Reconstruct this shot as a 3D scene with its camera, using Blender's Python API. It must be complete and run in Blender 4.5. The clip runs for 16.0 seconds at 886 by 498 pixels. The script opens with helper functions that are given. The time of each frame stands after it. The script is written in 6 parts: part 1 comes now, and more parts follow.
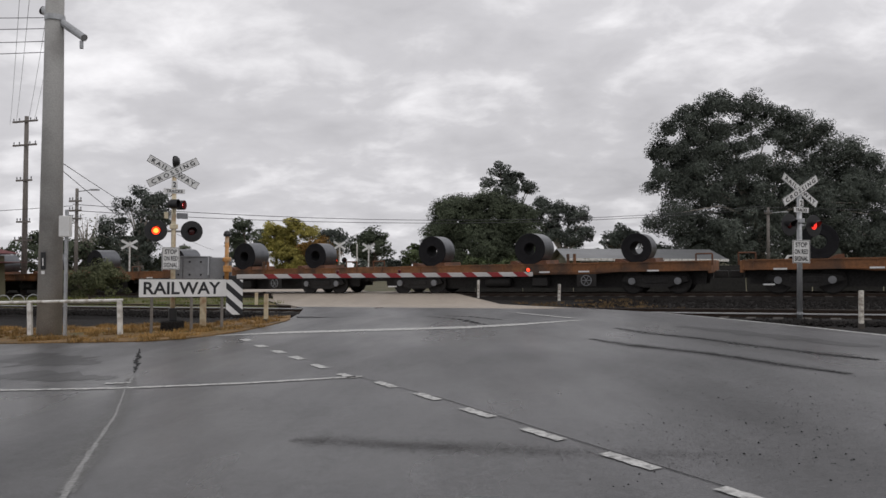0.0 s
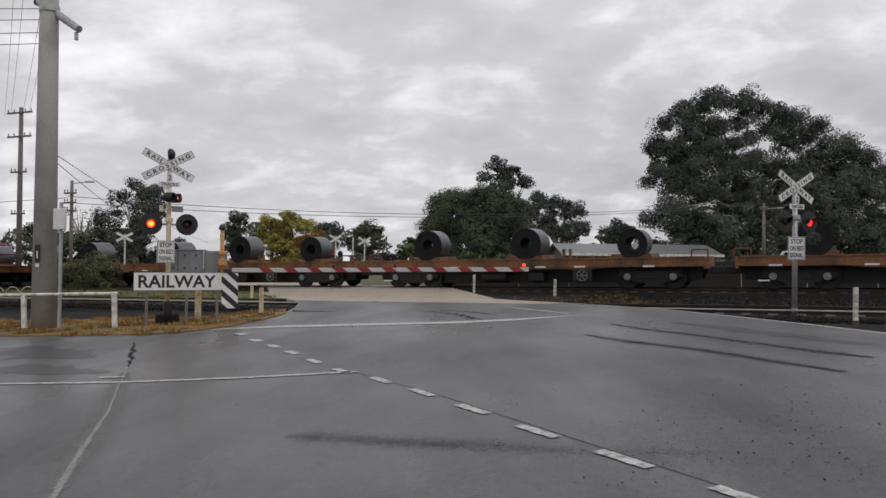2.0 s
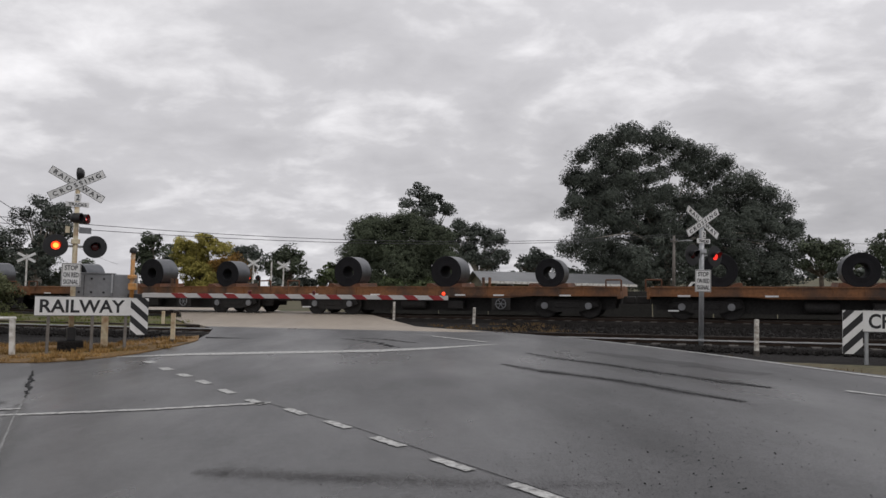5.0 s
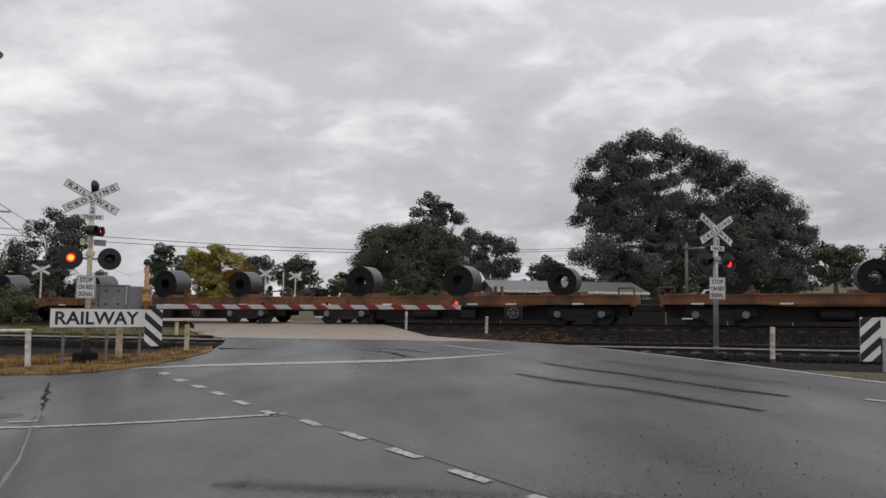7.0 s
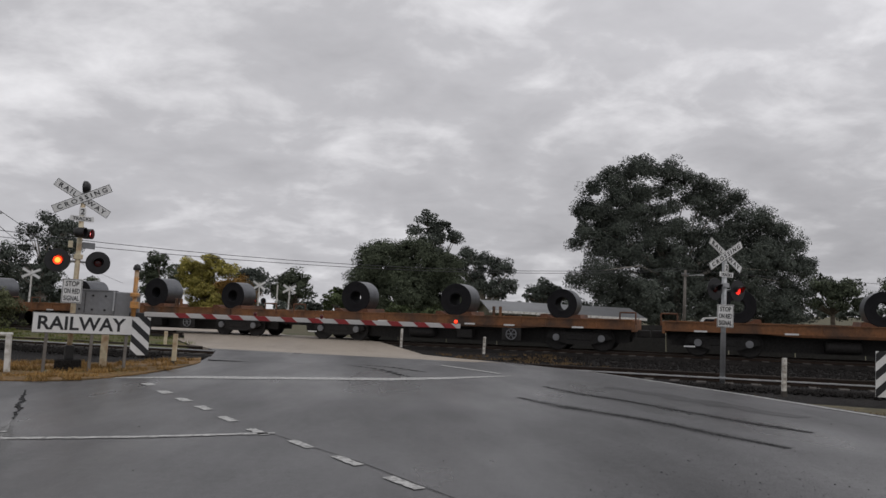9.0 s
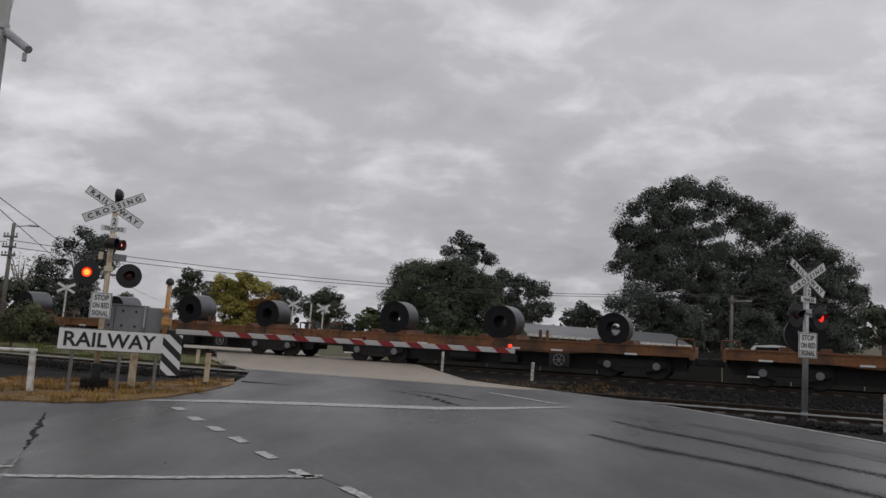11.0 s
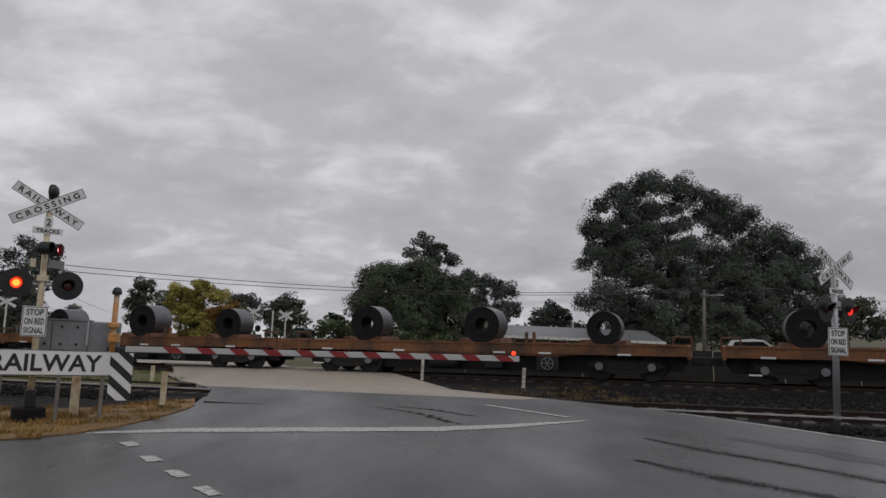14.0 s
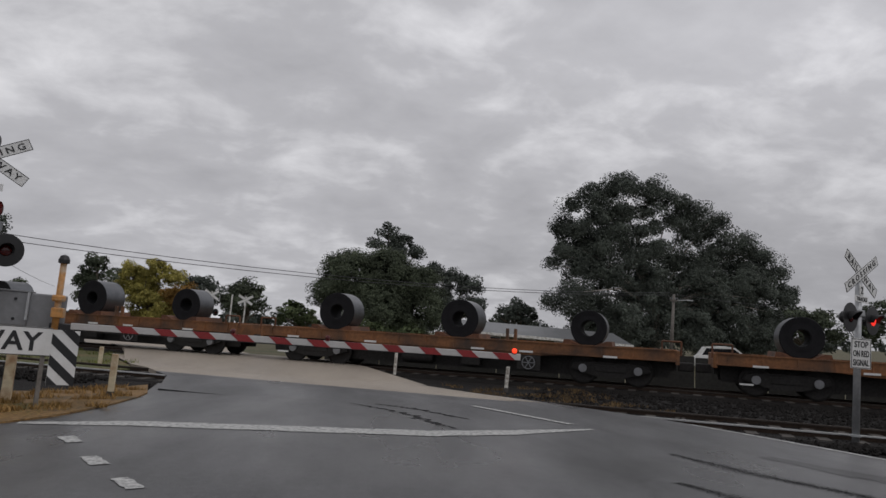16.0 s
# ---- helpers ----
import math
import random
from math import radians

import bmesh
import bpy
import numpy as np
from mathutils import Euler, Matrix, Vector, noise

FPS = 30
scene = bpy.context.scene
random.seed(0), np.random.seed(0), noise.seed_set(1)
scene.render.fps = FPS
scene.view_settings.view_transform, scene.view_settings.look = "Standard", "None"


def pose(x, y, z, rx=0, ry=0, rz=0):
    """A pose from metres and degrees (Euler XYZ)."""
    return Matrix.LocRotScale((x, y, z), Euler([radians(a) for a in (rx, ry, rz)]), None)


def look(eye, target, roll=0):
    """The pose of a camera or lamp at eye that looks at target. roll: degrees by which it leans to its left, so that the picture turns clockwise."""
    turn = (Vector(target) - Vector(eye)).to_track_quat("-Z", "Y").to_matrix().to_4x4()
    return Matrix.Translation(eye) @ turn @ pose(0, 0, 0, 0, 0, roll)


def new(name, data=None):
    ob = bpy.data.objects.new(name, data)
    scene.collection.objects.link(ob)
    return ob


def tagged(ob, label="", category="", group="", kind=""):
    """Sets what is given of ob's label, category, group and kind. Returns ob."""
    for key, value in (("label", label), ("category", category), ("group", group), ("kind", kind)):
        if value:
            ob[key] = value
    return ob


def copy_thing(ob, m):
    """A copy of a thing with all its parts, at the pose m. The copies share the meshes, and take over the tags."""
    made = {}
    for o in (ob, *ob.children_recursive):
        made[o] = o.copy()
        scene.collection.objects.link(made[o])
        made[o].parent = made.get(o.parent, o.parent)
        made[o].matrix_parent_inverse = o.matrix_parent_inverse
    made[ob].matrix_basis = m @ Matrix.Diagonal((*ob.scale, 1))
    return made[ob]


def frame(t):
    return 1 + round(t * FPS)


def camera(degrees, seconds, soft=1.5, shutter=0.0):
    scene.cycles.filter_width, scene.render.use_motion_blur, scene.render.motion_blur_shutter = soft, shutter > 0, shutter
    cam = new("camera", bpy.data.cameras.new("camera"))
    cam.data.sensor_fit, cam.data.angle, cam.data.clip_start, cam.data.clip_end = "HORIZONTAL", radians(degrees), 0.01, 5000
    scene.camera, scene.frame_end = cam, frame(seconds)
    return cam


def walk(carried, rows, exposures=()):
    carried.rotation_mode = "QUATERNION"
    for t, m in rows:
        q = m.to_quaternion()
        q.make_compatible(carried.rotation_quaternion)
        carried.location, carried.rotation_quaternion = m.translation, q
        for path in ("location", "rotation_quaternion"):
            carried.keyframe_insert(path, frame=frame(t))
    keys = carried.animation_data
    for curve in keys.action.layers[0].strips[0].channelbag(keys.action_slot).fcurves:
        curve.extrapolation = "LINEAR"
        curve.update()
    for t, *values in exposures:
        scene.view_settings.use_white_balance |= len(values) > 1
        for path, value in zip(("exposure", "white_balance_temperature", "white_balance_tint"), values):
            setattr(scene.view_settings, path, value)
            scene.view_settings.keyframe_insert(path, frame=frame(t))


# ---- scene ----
cam = camera(61.8, 16.0, 1.5)

PATH = [
    (0, (0.91, -2.396, 1.492), (0.861, -0.397, 1.539), -2.2),
    (0.5, (0.909, -2.38, 1.488), (0.859, -0.382, 1.535), -2.2),
    (1, (0.906, -2.384, 1.487), (0.861, -0.385, 1.531), -2.2),
    (1.5, (0.912, -2.386, 1.503), (0.87, -0.387, 1.539), -2.1),
    (2, (0.916, -2.376, 1.515), (0.877, -0.377, 1.545), -1.9),
    (2.5, (0.938, -2.385, 1.552), (0.963, -0.385, 1.567), -2.2),
    (3, (0.957, -2.395, 1.574), (1.121, -0.402, 1.61), -2.7),
    (3.5, (0.971, -2.413, 1.575), (1.085, -0.417, 1.637), -3.8),
    (4, (0.945, -2.399, 1.572), (1.15, -0.411, 1.647), -2.0),
    (4.5, (0.944, -2.401, 1.571), (1.127, -0.411, 1.657), -1.2),
    (7, (0.902, -2.388, 1.586), (1.048, -0.397, 1.705), -1.5),
    (7.5, (0.823, -2.264, 1.588), (0.975, -0.274, 1.714), -1.1),
    (8, (0.862, -2.149, 1.581), (1.039, -0.161, 1.714), -1.2),
    (10.5, (0.51, -0.667, 1.505), (0.611, 1.318, 1.726), 3.2),
    (11, (0.376, -0.258, 1.548), (0.45, 1.728, 1.776), 1.6),
    (11.5, (0.28, 0.074, 1.605), (0.427, 2.051, 1.874), -0.4),
    (12, (0.191, 0.398, 1.628), (0.456, 2.358, 1.928), 0.6),
    (12.5, (0.031, 0.811, 1.615), (0.166, 2.783, 1.919), 3.3),
    (13, (-0.045, 1.17, 1.663), (0.014, 3.149, 1.949), 2.6),
    (13.5, (-0.181, 1.56, 1.643), (-0.032, 3.539, 1.888), 1.1),
    (14, (-0.226, 1.908, 1.658), (-0.039, 3.885, 1.893), -0.2),
    (14.5, (-0.429, 2.375, 1.597), (-0.365, 4.362, 1.814), 2.2),
    (15, (-0.505, 2.821, 1.573), (-0.296, 4.798, 1.792), 0.5),
    (15.5, (-0.691, 3.339, 1.529), (-0.436, 5.309, 1.761), 2.1),
    (16, (-0.741, 3.667, 1.605), (-0.448, 5.633, 1.827), 2.4),
]
walk(cam, [(t, look(eye, target, roll)) for t, eye, target, roll in PATH], [(0, 0.25, 6500, 12), (8.0, 0.11, 6480, 12), (10.4, -0.16, 6400, 12), (16, -0.18, 6400, 12)])

# ---- world and light: an overcast sky ----
world = bpy.data.worlds.new("overcast_sky")
scene.world = world
world.use_nodes = True
wn, wl = world.node_tree.nodes, world.node_tree.links
wn.clear()


def wnode(kind, **values):
    n = wn.new(kind)
    for key, value in values.items():
        n.inputs[key].default_value = value
    return n


w_out = wn.new("ShaderNodeOutputWorld")
w_bg = wn.new("ShaderNodeBackground")
w_co = wn.new("ShaderNodeTexCoord")
w_sep = wn.new("ShaderNodeSeparateXYZ")
wl.new(w_co.outputs["Generated"], w_sep.inputs[0])
w_z = wn.new("ShaderNodeMath")
w_z.operation = "MAXIMUM"
w_z.inputs[1].default_value = 0.0
wl.new(w_sep.outputs["Z"], w_z.inputs[0])
w_h = wn.new("ShaderNodeMath")
w_h.operation = "ADD"
w_h.inputs[1].default_value = 0.30
wl.new(w_z.outputs[0], w_h.inputs[0])
w_div = wn.new("ShaderNodeVectorMath")
w_div.operation = "DIVIDE"
w_cmb = wn.new("ShaderNodeCombineXYZ")
for k in range(3):
    wl.new(w_h.outputs[0], w_cmb.inputs[k])
wl.new(w_co.outputs["Generated"], w_div.inputs[0])
wl.new(w_cmb.outputs[0], w_div.inputs[1])
w_map = wn.new("ShaderNodeMapping")
w_map.inputs["Rotation"].default_value = (0, 0, radians(-8))
w_map.inputs["Scale"].default_value = (1.1, 1.25, 0.0)
w_map.inputs["Location"].default_value = (3.1, 1.7, 0.4)
wl.new(w_div.outputs[0], w_map.inputs[0])
w_n1 = wnode("ShaderNodeTexNoise", Scale=2.0, Detail=5.0, Roughness=0.5, Distortion=0.4)
w_n2 = wnode("ShaderNodeTexNoise", Scale=5.2, Detail=6.0, Roughness=0.56, Distortion=0.25)
for n in (w_n1, w_n2):
    wl.new(w_map.outputs[0], n.inputs["Vector"])
w_mix = wn.new("ShaderNodeMix")
w_mix.inputs[0].default_value = 0.42
wl.new(w_n1.outputs[0], w_mix.inputs[2])
wl.new(w_n2.outputs[0], w_mix.inputs[3])
w_ramp = wn.new("ShaderNodeValToRGB")
els = w_ramp.color_ramp.elements
els[0].position, els[0].color = 0.33, (0.42, 0.42, 0.435, 1)
els[1].position, els[1].color = 0.68, (0.77, 0.77, 0.78, 1)
e = els.new(0.50)
e.color = (0.50, 0.50, 0.515, 1)
wl.new(w_mix.outputs[0], w_ramp.inputs[0])
wl.new(w_ramp.outputs[0], w_bg.inputs[0])
# sky strength on the +x side: lower near the horizon, higher above, tuned to the view
w_east = wnode("ShaderNodeMapRange", **{"From Min": -0.05, "From Max": 0.45, "To Min": 0.0, "To Max": 1.0})
w_rise = wnode("ShaderNodeMapRange", **{"From Min": 0.10, "From Max": 0.38, "To Min": -0.20, "To Max": 0.24})
wl.new(w_sep.outputs["X"], w_east.inputs["Value"])
wl.new(w_sep.outputs["Z"], w_rise.inputs["Value"])
w_gain = wn.new("ShaderNodeMath")
w_gain.operation = "MULTIPLY_ADD"
wl.new(w_east.outputs[0], w_gain.inputs[0])
wl.new(w_rise.outputs[0], w_gain.inputs[1])
w_gain.inputs[2].default_value = 1.05
wl.new(w_gain.outputs[0], w_bg.inputs[1])
wl.new(w_bg.outputs[0], w_out.inputs[0])

sun = new("sun", bpy.data.lights.new("sun", "SUN"))
sun.data.energy, sun.data.angle, sun.data.color = 0.5, radians(40), (1.0, 0.97, 0.93)
sun.matrix_world = look((20, -20, 60), (0, 10, 0))


# ---- materials ----
def shade(name, base, rough=0.6, metal=0.0, vary=0.15, grain=8.0, stain=0.8, bump=0.15, dist=0.01,
          dirt=None, dirt_amount=0.35, spec=0.5, per_object=0.0):
    """A surface with fine grain and large stains, at real size."""
    m = bpy.data.materials.new(name)
    m.use_nodes = True
    nt = m.node_tree
    N, L = nt.nodes, nt.links
    b = N["Principled BSDF"]
    co = N.new("ShaderNodeTexCoord")
    fine, big = N.new("ShaderNodeTexNoise"), N.new("ShaderNodeTexNoise")
    fine.inputs["Scale"].default_value, fine.inputs["Detail"].default_value = grain, 6
    big.inputs["Scale"].default_value, big.inputs["Detail"].default_value = stain, 4
    for n in (fine, big):
        L.new(co.outputs["Object"], n.inputs["Vector"])
    lo = tuple(c * (1 - vary) for c in base)
    hi = tuple(min(1, c * (1 + vary)) for c in base)
    r1 = N.new("ShaderNodeValToRGB")
    r1.color_ramp.elements[0].position, r1.color_ramp.elements[0].color = 0.3, (*lo, 1)
    r1.color_ramp.elements[1].position, r1.color_ramp.elements[1].color = 0.7, (*hi, 1)
    L.new(fine.outputs[0], r1.inputs[0])
    r2 = N.new("ShaderNodeValToRGB")
    r2.color_ramp.elements[0].position, r2.color_ramp.elements[1].position = 0.45, 0.68
    r2.color_ramp.elements[0].color = (0, 0, 0, 1)
    v = dirt_amount
    r2.color_ramp.elements[1].color = (v, v, v, 1)
    L.new(big.outputs[0], r2.inputs[0])
    mix = N.new("ShaderNodeMix")
    mix.data_type = "RGBA"
    L.new(r2.outputs[0], mix.inputs[0])
    L.new(r1.outputs[0], mix.inputs[6])
    mix.inputs[7].default_value = (*(dirt or tuple(c * 0.55 for c in base)), 1)
    colour = mix.outputs[2]
    if per_object:
        info = N.new("ShaderNodeObjectInfo")
        hsv = N.new("ShaderNodeHueSaturation")
        mp = N.new("ShaderNodeMapRange")
        mp.inputs[3].default_value, mp.inputs[4].default_value = 1 - per_object, 1 + per_object
        L.new(info.outputs["Random"], mp.inputs[0])
        L.new(mp.outputs[0], hsv.inputs["Value"])
        L.new(colour, hsv.inputs["Color"])
        colour = hsv.outputs[0]
    L.new(colour, b.inputs["Base Color"])
    rr = N.new("ShaderNodeMapRange")
    rr.inputs[3].default_value, rr.inputs[4].default_value = max(0.03, rough - 0.1), min(1, rough + 0.1)
    L.new(big.outputs[0], rr.inputs[0])
    L.new(rr.outputs[0], b.inputs["Roughness"])
    b.inputs["Metallic"].default_value = metal
    b.inputs["Specular IOR Level"].default_value = spec
    if bump:
        bp = N.new("ShaderNodeBump")
        bp.inputs["Strength"].default_value, bp.inputs["Distance"].default_value = bump, dist
        L.new(fine.outputs[0], bp.inputs["Height"])
        L.new(bp.outputs[0], b.inputs["Normal"])
    return m


def glow(name, colour, strength):
    m = bpy.data.materials.new(name)
    m.use_nodes = True
    b = m.node_tree.nodes["Principled BSDF"]
    b.inputs["Base Color"].default_value = (*colour, 1)
    b.inputs["Emission Color"].default_value = (*colour, 1)
    b.inputs["Emission Strength"].default_value = strength
    b.inputs["Roughness"].default_value = 0.3
    return m


def foliage(name, dark, light, hue=0.0):
    m = bpy.data.materials.new(name)
    m.use_nodes = True
    N, L = m.node_tree.nodes, m.node_tree.links
    b = N["Principled BSDF"]
    g = N.new("ShaderNodeNewGeometry")
    r = N.new("ShaderNodeValToRGB")
    r.color_ramp.elements[0].color, r.color_ramp.elements[1].color = (*dark, 1), (*light, 1)
    L.new(g.outputs["Random Per Island"], r.inputs[0])
    co, big = N.new("ShaderNodeTexCoord"), N.new("ShaderNodeTexNoise")
    big.inputs["Scale"].default_value = 0.45
    L.new(co.outputs["Object"], big.inputs["Vector"])
    mp = N.new("ShaderNodeMapRange")
    mp.inputs[1].default_value, mp.inputs[2].default_value = 0.35, 0.65
    mp.inputs[3].default_value, mp.inputs[4].default_value = 0.65, 1.3
    L.new(big.outputs[0], mp.inputs[0])
    hsv = N.new("ShaderNodeHueSaturation")
    L.new(mp.outputs[0], hsv.inputs["Value"])
    L.new(r.outputs[0], hsv.inputs["Color"])
    L.new(hsv.outputs[0], b.inputs["Base Color"])
    b.inputs["Roughness"].default_value = 0.7
    b.inputs["Specular IOR Level"].default_value = 0.15
    return m


def asphalt_wet(name, base, wet_lo, wet_hi, spread):
    """Wet bitumen: aggregate, patches, and a wetter sheen where water lies."""
    m = bpy.data.materials.new(name)
    m.use_nodes = True
    N, L = m.node_tree.nodes, m.node_tree.links
    b = N["Principled BSDF"]
    co = N.new("ShaderNodeTexCoord")
    mapn = N.new("ShaderNodeMapping")
    mapn.inputs["Rotation"].default_value = (0, 0, radians(-29))
    mapn.inputs["Scale"].default_value = (1.0, 0.35, 1.0)
    L.new(co.outputs["Object"], mapn.inputs[0])
    stone, patch, wet = (N.new("ShaderNodeTexNoise") for _ in range(3))
    stone.inputs["Scale"].default_value, stone.inputs["Detail"].default_value = 42, 9
    stone.inputs["Roughness"].default_value = 0.75
    patch.inputs["Scale"].default_value, patch.inputs["Detail"].default_value = 0.6, 7
    patch.inputs["Roughness"].default_value = 0.62
    wet.inputs["Scale"].default_value, wet.inputs["Detail"].default_value = 0.35, 5
    L.new(co.outputs["Object"], stone.inputs["Vector"])
    L.new(mapn.outputs[0], patch.inputs["Vector"])
    L.new(mapn.outputs[0], wet.inputs["Vector"])
    r1 = N.new("ShaderNodeValToRGB")
    r1.color_ramp.elements[0].position, r1.color_ramp.elements[1].position = 0.32, 0.72
    r1.color_ramp.elements[0].color = (*(c * 0.38 for c in base), 1)
    r1.color_ramp.elements[1].color = (*(c * 1.75 for c in base), 1)
    L.new(stone.outputs[0], r1.inputs[0])
    mid = N.new("ShaderNodeTexNoise")
    mid.inputs["Scale"].default_value, mid.inputs["Detail"].default_value, mid.inputs["Roughness"].default_value = 9.0, 8, 0.8
    L.new(co.outputs["Object"], mid.inputs["Vector"])
    both = N.new("ShaderNodeMix")
    both.inputs[0].default_value = 0.45
    L.new(patch.outputs[0], both.inputs[2])
    L.new(mid.outputs[0], both.inputs[3])
    r2 = N.new("ShaderNodeMapRange")
    r2.inputs[1].default_value, r2.inputs[2].default_value = 0.36, 0.64
    r2.inputs[3].default_value, r2.inputs[4].default_value = 1 - spread, 1 + spread
    L.new(both.outputs[0], r2.inputs[0])
    hsv = N.new("ShaderNodeHueSaturation")
    L.new(r1.outputs[0], hsv.inputs["Color"])
    L.new(r2.outputs[0], hsv.inputs["Value"])
    L.new(hsv.outputs[0], b.inputs["Base Color"])
    rr = N.new("ShaderNodeMapRange")
    rr.inputs[1].default_value, rr.inputs[2].default_value = 0.38, 0.62
    rr.inputs[3].default_value, rr.inputs[4].default_value = wet_lo, wet_hi
    L.new(wet.outputs[0], rr.inputs[0])
    L.new(rr.outputs[0], b.inputs["Roughness"])
    bp = N.new("ShaderNodeBump")
    bp.inputs["Strength"].default_value, bp.inputs["Distance"].default_value = 0.5, 0.006
    L.new(stone.outputs[0], bp.inputs["Height"])
    L.new(bp.outputs[0], b.inputs["Normal"])
    return m


ASPHALT = asphalt_wet("wet_asphalt", (0.061, 0.061, 0.063), 0.26, 0.48, 0.72)
ASPHALT_PALE = asphalt_wet("pale_crossing_asphalt", (0.33, 0.285, 0.235), 0.5, 0.8, 0.15)
# wet film: base colour blackened to stand in for reflected dark trees
WETREFLECT = asphalt_wet("wet_film_dark_reflection", (0.014, 0.014, 0.015), 0.30, 0.5, 0.4)
TAR = shade("tar_seal", (0.016, 0.016, 0.017), 0.85, 0, 0.3, 20, 1.5, 0.2, 0.004, None, 0.35, 0.25)
OILED = shade("oil_darkened_asphalt", (0.046, 0.044, 0.042), 0.8, 0, 0.5, 30, 3.0, 0.4, 0.006, None, 0.4, 0.2)
PATCHFILL = shade("pale_crack_fill", (0.22, 0.22, 0.216), 0.7, 0, 0.35, 30, 2.0, 0.3, 0.004)
ROADPAINT = shade("worn_white_road_paint", (0.48, 0.48, 0.465), 0.55, 0, 0.22, 60, 13, 0.2, 0.003, (0.11, 0.11, 0.11), 0.85)
EARTH = shade("grass_and_earth", (0.10, 0.085, 0.045), 0.9, 0, 0.4, 6, 0.25, 0.6, 0.05, (0.06, 0.075, 0.03), 0.8)
VERGE = shade("straw_verge", (0.22, 0.13, 0.05), 0.9, 0, 0.45, 14, 0.9, 0.8, 0.04, (0.075, 0.06, 0.035), 0.85)
LAWN = shade("short_green_grass", (0.085, 0.092, 0.03), 0.9, 0, 0.4, 10, 0.6, 0.7, 0.04, (0.15, 0.10, 0.045), 0.8)
STUBBLE = foliage("brown_stubble", (0.10, 0.065, 0.03), (0.22, 0.145, 0.07))
OLIVELEAF = foliage("olive_leaves", (0.06, 0.07, 0.035), (0.15, 0.16, 0.085))
DARKEARTH = shade("dark_brown_earth", (0.085, 0.068, 0.05), 0.9, 0, 0.5, 12, 0.9, 0.8, 0.04, (0.04, 0.034, 0.03), 0.8)
STRAW = foliage("dry_grass_blades", (0.18, 0.112, 0.04), (0.42, 0.26, 0.10))
GREENGRASS = foliage("green_grass_blades", (0.07, 0.085, 0.02), (0.17, 0.19, 0.05))
BALLAST = shade("dark_ballast", (0.019, 0.017, 0.016), 0.85, 0, 0.6, 22, 1.2, 1.0, 0.06, (0.012, 0.011, 0.010), 0.6, 0.15)
# rust tone darkened for the shade on the rail sides
RAILSTEEL = shade("rusty_rail", (0.045, 0.03, 0.022), 0.6, 0.6, 0.3, 25, 3, 0.2)
RAILTOP = shade("polished_rail_head", (0.6, 0.6, 0.6), 0.45, 0.9, 0.08, 30, 3, 0.0)
# only the nearest head keeps its glint; the others are coloured dark
RAILDARK = shade("darkened_rail_head", (0.06, 0.048, 0.04), 0.8, 0.2, 0.2, 30, 3, 0.1)
SLEEPER = shade("weathered_sleeper", (0.075, 0.066, 0.058), 0.85, 0, 0.3, 12, 2, 0.4)
GALV = shade("galvanised_steel", (0.42, 0.43, 0.44), 0.5, 0.55, 0.12, 14, 3, 0.1, 0.004)
CONCRETE = shade("pole_concrete", (0.40, 0.395, 0.38), 0.85, 0, 0.14, 30, 1.1, 0.35, 0.006, (0.17, 0.165, 0.155), 0.5)
WHITE = shade("weathered_white_paint", (0.72, 0.71, 0.68), 0.55, 0, 0.08, 12, 6, 0.1, 0.003, (0.22, 0.18, 0.13), 0.75)
PEELING = shade("peeling_white_paint", (0.60, 0.58, 0.53), 0.7, 0, 0.2, 22, 9, 0.25, 0.003, (0.13, 0.09, 0.06), 0.9)
CREAM = shade("rust_streaked_cream_paint", (0.62, 0.54, 0.38), 0.6, 0, 0.12, 12, 4, 0.15, 0.003, (0.32, 0.16, 0.07), 0.8)
SIGNWHITE = shade("sign_white", (0.74, 0.74, 0.73), 0.4, 0, 0.04, 20, 1.6, 0.0, 0.001, (0.5, 0.49, 0.46), 0.5)
SIGNBLACK = shade("sign_black", (0.016, 0.016, 0.018), 0.45, 0, 0.2, 20, 2, 0.0)
BLACK = shade("black_enamel", (0.014, 0.014, 0.015), 0.42, 0, 0.25, 15, 2, 0.05)
MACHINE = shade("grey_enamel", (0.22, 0.225, 0.235), 0.5, 0.1, 0.08, 12, 1.8, 0.05, 0.003, (0.16, 0.16, 0.165), 0.5)
ORANGEPAINT = shade("faded_orange_paint", (0.50, 0.24, 0.07), 0.55, 0, 0.25, 12, 5, 0.15, 0.003, (0.42, 0.36, 0.28), 0.9)
BOOMWHITE = shade("boom_white", (0.49, 0.48, 0.47), 0.4, 0, 0.06, 15, 2, 0.0, 0.002, (0.45, 0.43, 0.4), 0.5)
BOOMRED = shade("boom_red", (0.25, 0.018, 0.02), 0.4, 0, 0.15, 15, 2, 0.0, 0.002)
WAGON = shade("grimy_orange_wagon", (0.21, 0.086, 0.03), 0.6, 0, 0.25, 9, 0.9, 0.15, 0.004, (0.055, 0.034, 0.024), 1.0)
WAGONRUST = shade("rust_brown_wagon", (0.13, 0.052, 0.024), 0.7, 0, 0.3, 9, 0.9, 0.2, 0.004, (0.05, 0.03, 0.02), 0.85)
UNDER = shade("underframe_black", (0.022, 0.02, 0.019), 0.75, 0.1, 0.4, 14, 2, 0.2)
COIL = shade("steel_coil", (0.15, 0.155, 0.165), 0.38, 0.8, 0.2, 30, 2.5, 0.1, 0.003)
COILSIDE = shade("coil_edge", (0.013, 0.013, 0.015), 0.8, 0.0, 0.35, 60, 3, 0.25, 0.004, None, 0.35, 0.2)
BARK = shade("tree_bark", (0.14, 0.115, 0.09), 0.9, 0, 0.35, 6, 1.2, 0.6, 0.05)
